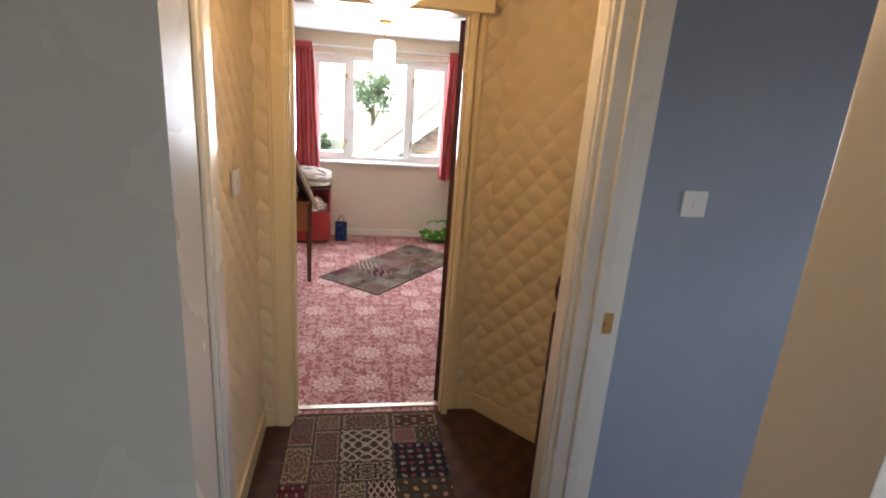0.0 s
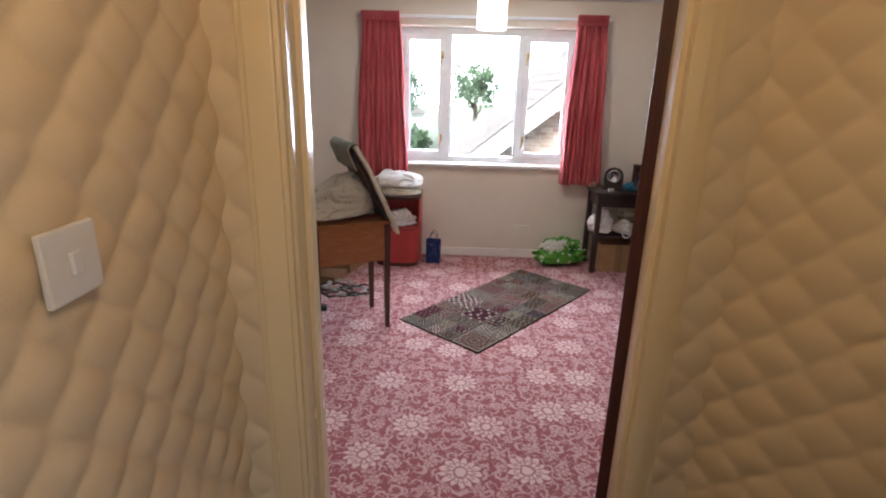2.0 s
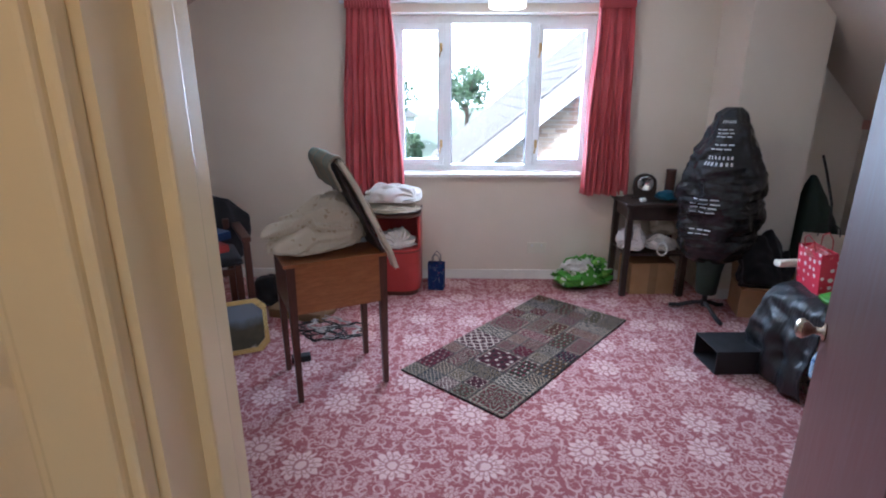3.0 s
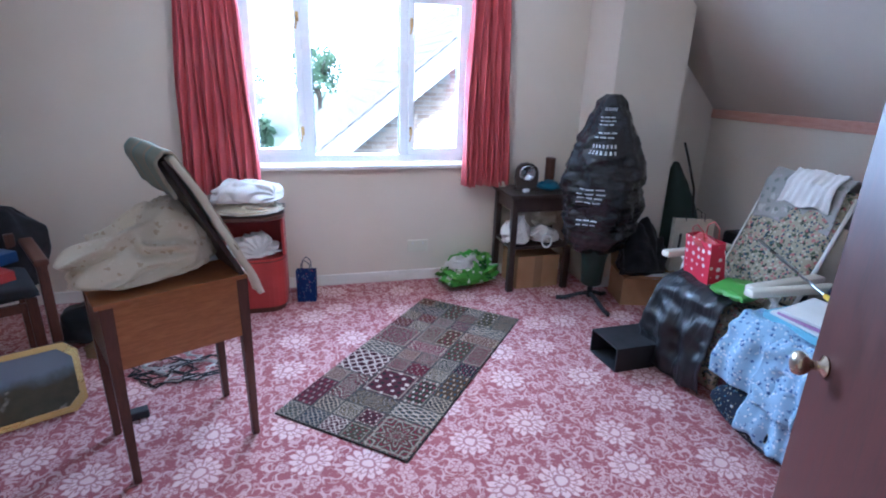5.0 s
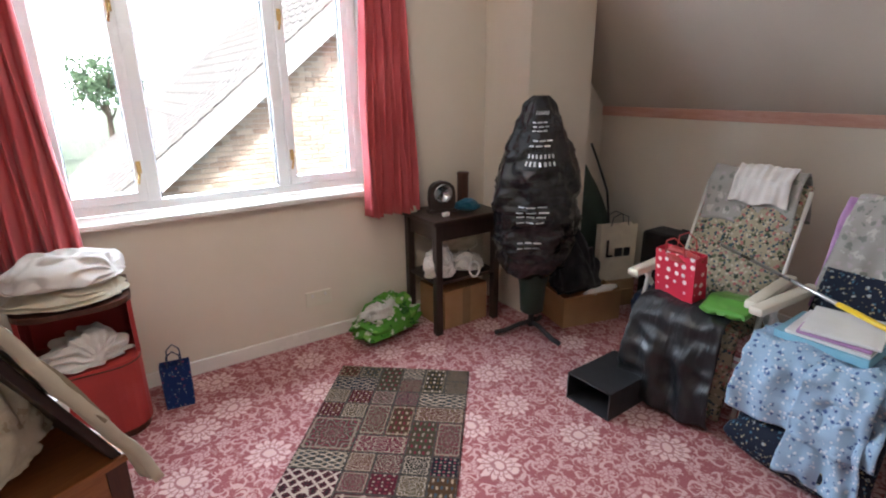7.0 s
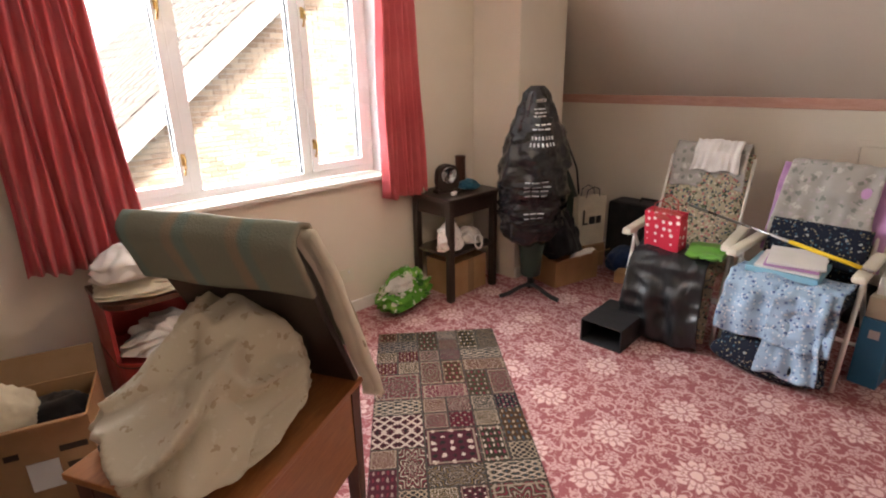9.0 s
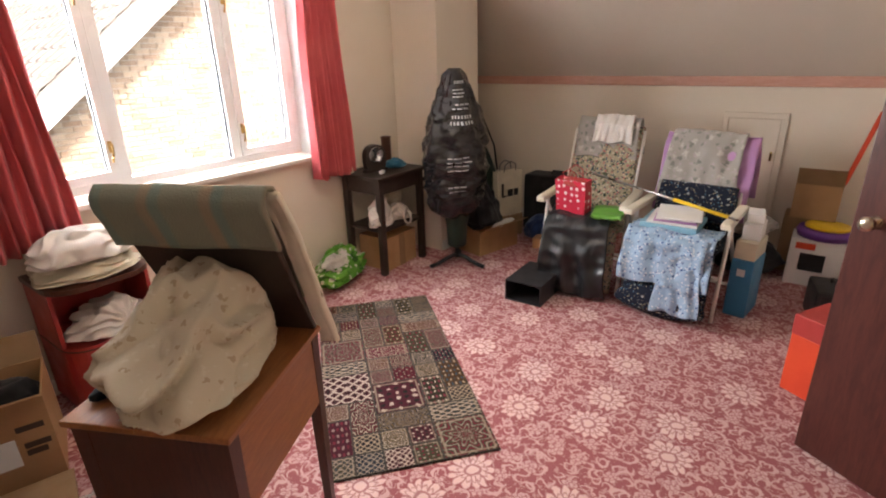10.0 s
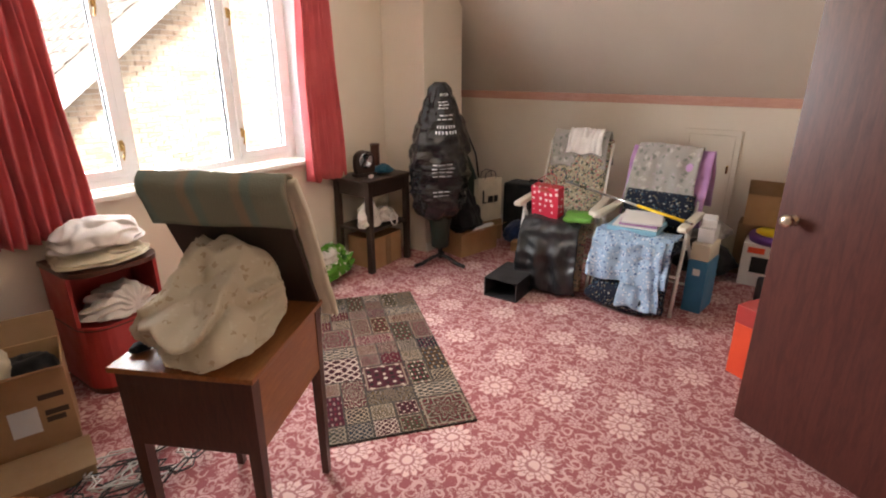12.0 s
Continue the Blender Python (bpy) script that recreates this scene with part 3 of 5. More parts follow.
# ---- window ----
def window():
    yf0, yf1 = 5.995, 6.055
    win = tagged(new("window_1"), "white three-light casement window with brass catches", "window", kind="structure")
    cuts = [WX0, -0.115, 0.505, WX1]
    bm = box(WX0, WX1, yf0, yf1, WZ1 - 0.055, WZ1, 0.005)
    box(WX0, WX1, yf0, yf1, WZ0, WZ0 + 0.045, 0.005, bm=bm)
    for x in (WX0 + 0.025, WX1 - 0.025, *cuts[1:3]):
        box(x - 0.028, x + 0.028, yf0 - 0.002, yf1 + 0.002, WZ0 + 0.04, WZ1 - 0.05, 0.006, bm=bm)
    part("window_frame", bm, M_UPVC, win)
    for i in range(3):
        a, b = cuts[i] + (0.05 if i == 0 else 0.027), cuts[i + 1] - (0.05 if i == 2 else 0.027)
        z0, z1 = WZ0 + 0.044, WZ1 - 0.054
        if i != 1:
            bm = box(a, b, yf0 - 0.012, yf1 - 0.015, z1 - 0.045, z1, 0.005)
            box(a, b, yf0 - 0.012, yf1 - 0.015, z0, z0 + 0.045, 0.005, bm=bm)
            box(a, a + 0.042, yf0 - 0.0125, yf1 - 0.0145, z0 + 0.04, z1 - 0.04, 0.005, bm=bm)
            box(b - 0.042, b, yf0 - 0.0125, yf1 - 0.0145, z0 + 0.04, z1 - 0.04, 0.005, bm=bm)
            sash = part("sash", bm, M_UPVC, win)
            hx = b - 0.02 if i == 0 else a + 0.02
            for hz in (z0 + 0.16, z1 - 0.16):
                bm = box(hx - 0.010, hx + 0.010, yf0 - 0.018, yf0 - 0.010, hz - 0.028, hz + 0.028, 0.003)
                tube([(hx, yf0 - 0.03, hz + 0.012), (hx, yf0 - 0.04, hz), (hx - 0.004, yf0 - 0.042, hz - 0.03), (hx - 0.012, yf0 - 0.038, hz - 0.07)], 0.0055, bm=bm)
                rod((hx, yf0 - 0.012, hz + 0.012), (hx, yf0 - 0.036, hz + 0.012), 0.007, bm=bm)
                part("catch", bm, M_BRASS, sash, "brass casement catch", True)
        pane = part("pane", box(a, b, 6.022, 6.026, z0, z1), M_GLASS, win, "clear window glass")
        pane.visible_shadow = False
        bm = bmesh.new()
        for x in (a + (0.04 if i != 1 else 0.0), b - (0.046 if i != 1 else 0.006)):
            box(x, x + 0.006, 6.014, 6.034, z0 + 0.002, z1 - 0.002, bm=bm)
        part("gasket", bm, M_BLACK, win, "black rubber glazing gasket")
    part("window_sill", box(WX0 - 0.02, WX1 + 0.02, YW - 0.045, 5.996, WZ0 - 0.025, WZ0, 0.006), M_WHITEGLOSS, win, "white painted sill board")
    bm = box(WX0 - 0.004, WX0 + 0.004, YW + 0.003, 5.996, WZ0, WZ1)
    box(WX1 - 0.004, WX1 + 0.004, YW + 0.003, 5.996, WZ0, WZ1, bm=bm)
    part("reveal", bm, M_UPVC, win)


window()


def curtain(x0, x1, b0, b1, seed):
    """A gathered curtain, wider at its hem, on a header tape."""
    cur = thing("curtain", (x0 + x1) / 2, YW - 0.06, 0.69, 0, "plain red curtain drawn back beside the window, gathered in folds", "curtain", "curtains at the window")
    cx, n = (x0 + x1) / 2, 9

    def f(u, v):
        z = 1.315 * v
        k = v ** 1.4
        x = (1 - k) * (b0 + (b1 - b0) * u) + k * (x0 + (x1 - x0) * u) - cx
        wob = 0.25 * math.sin(3.1 * v + seed)
        y = 0.030 * math.sin(math.tau * n * u + wob + seed) * (1.0 - 0.35 * v) + 0.012 * math.sin(math.tau * 3.3 * u + 2 * v + seed)
        return Vector((x + 0.006 * math.sin(9 * v + 20 * u), y - 0.045 * (1 - v), z + 0.008 * math.sin(14 * u + seed)))

    part("drape", sheet(130, 26, f, 0.004), M_CURTAIN, cur, smooth=True)
    part("heading", sheet(130, 3, lambda u, v: Vector((x0 + (x1 - x0) * u - cx, -0.035 + 0.014 * math.sin(math.tau * 15 * u), 1.255 + 0.075 * v)), 0.004), M_CURTAIN, cur, "pleated curtain heading", True)
    return cur


curtain(-0.80, -0.50, -0.86, -0.43, 0.3)
curtain(0.90, 1.135, 0.86, 1.20, 1.9)
ob = single("curtain_rail", box(-0.85, 1.18, YW - 0.035, YW - 0.002, 1.985, 2.005, 0.004), M_UPVC, pose(0, 0, 0), "slim white curtain rail over the window", "curtain rail")


# ---- hatch in the low wall ----
h = tagged(new("door_2"), "small cream painted loft hatch in the low wall", "hatch", kind="structure")
bm = box(XK - 0.02, XK - 0.002, 3.46, 3.84, 0.955, 0.99, 0.003)
box(XK - 0.02, XK - 0.002, 3.46, 3.495, 0.30, 0.955, 0.003, bm=bm)
box(XK - 0.02, XK - 0.002, 3.805, 3.84, 0.30, 0.955, 0.003, bm=bm)
part("hatch_frame", bm, M_WALL, h)
part("hatch_panel", box(XK - 0.012, XK - 0.002, 3.499, 3.801, 0.31, 0.951, 0.003), M_WALL, h)
part("latch", box(XK - 0.022, XK - 0.011, 3.515, 3.53, 0.68, 0.74, 0.003), M_BRASS, h, "small brass latch")


# ---- the bedroom door, opened into the room ----
def door():
    ang = math.degrees(math.atan2(3.118 - 2.475, 0.79 - 0.40))
    d = tagged(new("door_1"), "dark mahogany flush door standing open with brass knobs", "door", kind="structure")
    d.matrix_world = pose(0.40, 2.475, 0.012, 0, 0, ang)
    part("leaf", box(0, 0.752, -0.04, 0, 0, 1.885, 0.003), M_DOOR, d)
    for s in (0.0, -0.04):
        k = 1 if s == 0 else -1
        bm = lathe([(0.026, 0), (0.027, 0.006), (0.012, 0.012), (0.011, 0.03), (0.024, 0.042), (0.030, 0.056), (0.027, 0.068), (0.012, 0.074)], 20)
        bm.transform(pose(0.69, s, 0.885, -90 * k, 0, 0) @ Matrix.Scale(0.78, 4))
        part("knob", bm, M_KNOB, d, "round worn brass door knob", True)
    for z in (0.2, 1.62):
        bm = box(-0.012, 0.03, -0.043, -0.036, z, z + 0.09, 0.002)
        rod((-0.006, -0.044, z), (-0.006, -0.044, z + 0.09), 0.006, bm=bm)
        part("hinge", bm, M_BRASS, d, "brass butt hinge")


door()


# ---- landing ----
def quilted(w, hgt):
    """Embossed paper: padded diamonds with scalloped edges, in a sheet of w by hgt that faces -y."""
    nu, nv = int(w / 0.0072), int(hgt / 0.0072)
    bm = bmesh.new()
    rows = []
    for i in range(nu + 1):
        row = []
        for j in range(nv + 1):
            x, z = w * i / nu, hgt * j / nv
            p, q = x / 0.118 + z / 0.125, x / 0.118 - z / 0.125
            p += 0.03 * math.sin(q * math.tau)
            q += 0.03 * math.sin(p * math.tau)
            a, b = abs(math.sin(math.pi * p)), abs(math.sin(math.pi * q))
            row.append(bm.verts.new((x, -0.0115 * (a * b) ** 0.5, z)))
        rows.append(row)
    for i in range(nu):
        for j in range(nv):
            bm.faces.new((rows[i][j], rows[i + 1][j], rows[i + 1][j + 1], rows[i][j + 1]))
    return bm


def papered(name, a, b, label, z1=2.3):
    """A papered wall face from a to b in plan, room to its right hand side."""
    d = Vector(b) - Vector(a)
    ob = link(name, quilted(d.length, z1), M_PAPER, True)
    ob.matrix_world = pose(a[0], a[1], 0, 0, 0, math.degrees(math.atan2(d.y, d.x)))
    return tagged(ob, label, "wall", kind="structure")


setting("wall_hall_west", box(-0.56, -0.455, 1.68, 2.33, 0, 2.5), M_WALL, "landing wall")
papered("wall_paper_west", (-0.45, 1.66), (-0.45, 2.335), "gold-beige embossed quilted wallpaper on the landing wall")
papered("wall_paper_door", (-0.45, 2.326), (DX0 - 0.08, 2.326), "gold-beige embossed quilted wallpaper beside the door")
E1, E2 = (0.60, 2.425), (0.86, 1.90)
papered("wall_paper_corner", (DX1 + 0.08, 2.426), E1, "gold-beige embossed quilted wallpaper beside the door")
papered("wall_paper_east", E1, (1.25, 1.62), "gold-beige embossed quilted wallpaper on the slanting landing wall")
setting("wall_hall_slant", prism([(0.61, 2.45), (1.27, 1.64), (1.34, 1.70), (0.70, 2.50)], 0, 2.5), M_WALL, "landing wall behind the paper")
bm = prism([E1, (0.596, 2.405), (1.238, 1.612), (1.25, 1.62)], 0, 0.09)
box(DX1 + 0.085, 0.60, 2.405, 2.425, 0, 0.09, bm=bm)
box(-0.45, -0.432, 1.68, 2.33, 0, 0.09, bm=bm)
box(-0.45, DX0 - 0.085, 2.308, 2.326, 0, 0.09, bm=bm)
setting("baseboard_hall", bm, M_GLOSS, "cream gloss skirting on the landing")

# west doorway with a closed dark door
setting("trim_west_casing", casing(0, 0.11, 0, 2.02), M_WHITEGLOSS, "white gloss door casing on the landing").matrix_world = pose(-0.452, 1.565, 0, 0, 0, 90)
setting("trim_west_lining", box(-0.56, -0.45, 1.50, 1.56, 0, 2.02, 0.003), M_WHITEGLOSS, "white gloss door lining")
d3 = tagged(new("door_3"), "very dark wooden flush door on the landing, shut", "door", kind="structure")
part("leaf", box(-0.53, -0.49, 0.82, 1.498, 0.01, 2.0, 0.003), M_NEARBLACK, d3)
setting("wall_hall_lintel", box(-0.56, -0.45, 0.80, 1.66, 2.022, 2.5), M_WALL, "landing wall over the door")
# the doorway that the walk starts in
setting("wall_start_west", box(-1.5, -0.235, 0.70, 0.80, 0, 2.5), M_WHITEGLOSS, "white painted wall beside the first doorway")
setting("wall_start_east", box(0.66, 0.80, 0.55, 0.745, 0, 2.5, 0.004), M_WHITEGLOSS, "white painted jamb of the bathroom doorway")
setting("wall_start_lintel", box(-0.235, 0.66, 0.70, 0.80, 2.1, 2.5), M_WHITEGLOSS, "white wall over the first doorway")
# east doorway on to a blue-grey room
bm = casing(0, 0.10, 0, 2.05)
setting("trim_east_casing", bm, M_WHITEGLOSS, "white gloss moulded door casing").matrix_world = pose(0.652, 1.59, 0, 0, 0, -90)
bm = box(0.652, 0.80, 1.47, 1.58, 0, 2.05, 0.003)
box(0.70, 0.735, 1.455, 1.471, 0, 2.05, 0.003, bm=bm)
setting("trim_east_lining", bm, M_WHITEGLOSS, "white gloss door lining with a stop bead")
setting("strike_plate", box(0.742, 0.775, 1.4665, 1.4695, 0.89, 0.96, 0.001), M_BRASS, "dull brass strike plate in the lining")
setting("wall_blue", box(0.80, 2.3, 1.60, 1.615, 0, 2.5), M_BLUEWALL, "blue-grey painted wall of the next room")
# the gap in this wall is added for side_light's fill
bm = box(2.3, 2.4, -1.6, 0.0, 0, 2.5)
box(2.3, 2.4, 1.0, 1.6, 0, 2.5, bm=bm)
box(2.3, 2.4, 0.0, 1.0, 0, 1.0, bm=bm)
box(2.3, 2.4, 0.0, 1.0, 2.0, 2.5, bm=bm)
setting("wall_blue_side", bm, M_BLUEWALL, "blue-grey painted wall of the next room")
sw = thing("light_switch", 1.06, 1.598, 1.25, 0, "white plastic light switch on the blue-grey wall", "switch", "switches")
part("plate", box(-0.043, 0.043, -0.009, 0, 0, 0.086, 0.003), M_WHITE, sw)
part("rocker", box(-0.008, 0.008, -0.014, -0.008, 0.03, 0.056, 0.002), M_WHITE, sw)
copy_thing(sw, pose(-0.437, 1.90, 1.205, 0, 0, 90))["label"] = "white plastic light switch on the embossed wallpaper"
# unseen wall; its opening is added to let start_light through
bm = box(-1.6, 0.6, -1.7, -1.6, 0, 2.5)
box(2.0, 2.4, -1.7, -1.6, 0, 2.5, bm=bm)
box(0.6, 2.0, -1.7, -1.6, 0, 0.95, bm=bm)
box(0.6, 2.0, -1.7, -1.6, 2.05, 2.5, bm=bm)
setting("wall_back", bm, M_WALL, "unseen painted wall behind the start, open where the fill enters")
setting("wall_back_west", box(-1.6, -1.5, -1.6, 2.4, 0, 2.5), M_WALL, "painted side wall")
setting("ceiling_hall", box(-1.6, 2.4, -1.7, 2.36, 2.3, 2.4), M_CEIL, "white landing ceiling")

# newel at the stair head
nw = single("newel_post", lathe([(0.045, 0), (0.045, 0.5), (0.036, 0.52), (0.045, 0.56), (0.045, 0.78), (0.030, 0.795), (0.030, 0.82), (0.046, 0.85), (0.050, 0.88), (0.040, 0.92), (0.016, 0.94)], 20),
            M_DOOR, pose(0.745, 1.77, 0) @ Matrix.Diagonal((0.9, 0.9, 1.05, 1)), "dark turned wooden newel post at the stair head", "newel post", smooth=True)


# ---- lamps ----
def pendant():
    p = thing("pendant_lamp", 0.17, 4.6, CEIL, 0, "white glass cylinder pendant lamp, lit, on a short flex", "lamp")
    part("rose", lathe([(0.05, 0), (0.05, -0.01), (0.03, -0.028), (0.012, -0.034)]), M_BRASS, p, "dark ceiling rose", True)
    part("flex", rod((0, 0, -0.03), (0, 0, -0.16), 0.004), M_BRASS, p)
    sh = part("shade", lathe([(0.03, -0.145), (0.075, -0.155), (0.085, -0.18), (0.085, -0.345), (0.078, -0.35), (0.078, -0.19), (0.028, -0.15)], 32), M_SHADE, p, "", True)
    sh.visible_shadow = False


pendant()
g = thing("hall_lamp", 0.05, 1.5, 2.3, 0, "round white glass globe lamp, lit, on the landing ceiling", "lamp")
part("stem", rod((0, 0, 0), (0, 0, -0.33), 0.012), M_BRASS, g)
bm = bmesh.new()
bmesh.ops.create_uvsphere(bm, u_segments=24, v_segments=16, radius=0.10, matrix=Matrix.Translation((0, 0, -0.425)))
part("globe", bm, M_GLOBE, g, "", True).visible_shadow = False

# socket on the window wall
so = thing("wall_socket", 0.58, YW - 0.001, 0.21, 0, "cream double power socket above the skirting", "socket")
part("plate", box(-0.073, 0.073, -0.011, 0, 0, 0.086, 0.003), M_ARM, so)
for i in (-0.037, 0.037):
    part("switch", box(i - 0.006, i + 0.006, -0.015, -0.010, 0.056, 0.074, 0.001), M_WHITE, so)


# ---- rugs ----
def rug(name, corner, along, w, l, cols, rows, label, seed):
    """A patchwork rug from its near corner: along is the direction of its length in degrees."""
    rnd = random.Random(seed)
    r = thing(name, corner[0], corner[1], 0.0, along, label, "rug")
    part("backing", box(0, l, 0, w, 0.0005, 0.007, 0.002), M_RUGBASE, r)
    taken, bm = set(), bmesh.new()
    uv = bm.loops.layers.uv.new("UVMap")
    cw, cl = w / cols, l / rows
    for i in range(rows):
        for j in range(cols):
            if (i, j) in taken:
                continue
            for a, b in rnd.sample([(2, 2), (1, 1), (1, 2), (2, 1), (2, 2), (1, 1)], 6) + [(1, 1)]:
                cells = {(i + p, j + q) for p in range(a) for q in range(b)}
                if i + a <= rows and j + b <= cols and not cells & taken:
                    break
            taken |= cells
            g2 = 0.004
            c = [(i * cl + g2, j * cw + g2), ((i + a) * cl - g2, j * cw + g2), ((i + a) * cl - g2, (j + b) * cw - g2), (i * cl + g2, (j + b) * cw - g2)]
            f = bm.faces.new([bm.verts.new((x, y, 0.0085)) for x, y in c])
            s = max(a, b)
            for loop, (u, v) in zip(f.loops, ((-1, -1), (1, -1), (1, 1), (-1, 1))):
                loop[uv].uv = (u, v)
    part("patchwork", bm, M_RUG, r, "olive, wine and cream woven patches with motifs")["kind"] = "stuff"
    return r


ang = math.degrees(math.atan2(5.07 - 4.005, 1.05 - 0.155))
rug("patchwork_rug", (0.155, 4.005), ang, 0.65, 1.39, 6, 13, "patchwork rug in olive, wine and cream lying on the carpet", 5)
rug("runner_rug", (0.40, 0.95), 90, 0.72, 1.42, 6, 12, "dark patchwork runner on the landing before the door", 11)


# ---- things in the room ----
def slab(a, b, width, thick, seed=0.0, puff=0.012, nu=16, nv=14):
    """A padded cushion in the x-z plane from a to b (x, z), width along y."""
    a, b = Vector((a[0], 0, a[1])), Vector((b[0], 0, b[1]))
    d = (b - a).normalized()
    nrm = Vector((-d.z, 0, d.x))
    bm = bmesh.new()
    rows = {}
    for side in (1, -1):
        for i in range(nu + 1):
            for j in range(nv + 1):
                u, v = i / nu, j / nv
                edge = (math.sin(math.pi * u) * math.sin(math.pi * v)) ** 0.35
                p = a.lerp(b, u) + Vector((0, (v - 0.5) * width, 0)) + nrm * side * thick / 2 * (0.25 + 0.75 * edge)
                p += nrm * wavy(p, puff, 7.0, seed + side) * edge
                rows[side, i, j] = bm.verts.new(p)
    for side in (1, -1):
        for i in range(nu):
            for j in range(nv):
                bm.faces.new([rows[side, *c] for c in ((i, j), (i + 1, j), (i + 1, j + 1), (i, j + 1))])
    rim = [(i, 0) for i in range(nu)] + [(nu, j) for j in range(nv)] + [(i, nv) for i in range(nu, 0, -1)] + [(0, j) for j in range(nv, 0, -1)]
    for k, c in enumerate(rim):
        e = rim[(k + 1) % len(rim)]
        bm.faces.new((rows[1, *c], rows[1, *e], rows[-1, *e], rows[-1, *c]))
    return bm


def drape(path, width, amp=0.012, seed=0.0, ruffle=9.0, taper=0.0, nv=36, thick=0.005):
    """A cloth that follows a path of (x, z) and spreads along y, with falling folds."""
    pts = [Vector((x, 0, z)) for x, z in path]
    lens = [0.0]
    for p, q in zip(pts, pts[1:]):
        lens.append(lens[-1] + (q - p).length)

    def f(u, v):
        s = u * lens[-1]
        k = max(i for i in range(len(lens) - 1) if lens[i] <= s + 1e-9)
        p = pts[k].lerp(pts[k + 1], (s - lens[k]) / max(lens[k + 1] - lens[k], 1e-6))
        d = (pts[k + 1] - pts[k]).normalized()
        nrm = Vector((-d.z, 0, d.x))
        y = (v - 0.5) * width * (1 + taper * (u - 0.5))
        fall = 0.35 + u
        q = p + Vector((0, y, 0)) + nrm * (0.55 * amp * fall * (0.4 + 0.6 * noise.noise(Vector((v * 3, u * 2, seed)))) * 1.6 * math.sin(ruffle * v * math.tau / 2 + 2.0 * math.sin(3 * u + seed) + seed) + wavy((s, y, seed), amp * 1.5, 7.0, seed) + amp * 0.8 * (1 - 2 * abs(noise.noise(Vector((s * 13, y * 9, seed))))))
        return q + Vector((0, wavy((y, s, 1), 0.012, 5.0, seed), -0.008 * math.sin(11 * v + seed) * (u > 0.97)))

    return sheet(40, nv, f, thick)


def carton(bm_w, bm_d, bm_h, t=0.006, flaps=0.0, flap_tilt=35):
    """Open box: bottom, four sides. Centre of the base at the origin."""
    w, d = bm_w / 2, bm_d / 2
    bm = box(-w, w, -d, d, 0, t)
    box(-w, w, -d, -d + t, t, bm_h, bm=bm)
    box(-w, w, d - t, d, t, bm_h, bm=bm)
    box(-w, -w + t, -d + t, d - t, t, bm_h, bm=bm)
    box(w - t, w, -d + t, d - t, t, bm_h, bm=bm)
    return bm


# sewing table with a lifting lid
def sewing_table():
    W, D, H = 0.465, 0.375, 0.69
    st = thing("sewing_table", -0.80, 4.10, 0, 26.5, "teak and dark wood sewing box table with its padded lid raised", "table")
    for x, y in ((0.02, 0.02), (W - 0.02, 0.02), (0.02, D - 0.02), (W - 0.02, D - 0.02)):
        bm = rod((x, y, 0), (x, y, H - 0.012), 0.017, 0.028, 4)
        bm.transform(Matrix.Translation((x, y, 0)) @ Matrix.Rotation(radians(45), 4, "Z") @ Matrix.Translation((-x, -y, 0)))
        part("leg", bm, M_DARKWOOD, st)
    part("front_panel", box(0.035, W - 0.035, 0.004, 0.018, 0.45, H - 0.012, 0.002), M_TEAK, st)
    part("back_panel", box(0.035, W - 0.035, D - 0.018, D - 0.004, 0.45, H - 0.012, 0.002), M_TEAK, st)
    part("side_panel", box(0.004, 0.018, 0.035, D - 0.035, 0.45, H - 0.012, 0.002), M_DARKWOOD, st)
    part("side_panel", box(W - 0.018, W - 0.004, 0.035, D - 0.035, 0.45, H - 0.012, 0.002), M_DARKWOOD, st)
    part("bottom_panel", box(0.02, W - 0.02, 0.02, D - 0.02, 0.445, 0.457), M_DARKWOOD, st)
    bm = box(-0.012, W + 0.008, -0.012, D * 0.55, H - 0.012, H + 0.004, 0.003)
    box(-0.012, 0.27, D * 0.55, D + 0.012, H - 0.012, H + 0.004, 0.003, bm=bm)
    part("tabletop", bm, M_TEAK, st)
    part("well", box(0.27, W - 0.02, D * 0.55, D - 0.02, 0.63, 0.655, 0.002), M_BLACK, st, "dark inner tray")
    lid = part("lid", box(-0.018, 0.0, -0.005, D + 0.005, 0.0, 0.48, 0.004), M_BLACKWOOD, st, "dark underside of the raised lid")
    lid.matrix_local = pose(W - 0.005, 0, H, 0, -26, 0)
    return st


sewing_table()
# padded blanket over the lid: a roll along its top, one strip down its front edge
m = pose(-0.80, 4.10, 0, 0, 0, 26.5) @ pose(0.46, 0, 0.69, 0, -26, 0)
bl = new("blanket")
bl.matrix_world = m
tagged(bl, "folded grey-green striped blanket hung over the raised lid", "blanket")
part("fold", drape([(-0.050, 0.37), (-0.047, 0.48), (-0.035, 0.505), (0.0, 0.515), (0.022, 0.50), (0.026, 0.36), (0.026, 0.12)], 0.43, 0.0035, 0.4, 3.0, thick=0.011), M_STRIPES, bl, smooth=True).location = (0, 0.17, 0)
part("edge_roll", drape([(0.03, 0.49), (0.036, 0.38), (0.034, 0.2), (0.036, 0.0), (0.02, -0.07)], 0.045, 0.004, 2.0, 2.0, thick=0.02), M_CREAMCLOTH, bl, "cream rolled edge of the blanket", True).location = (-0.012, -0.03, 0)


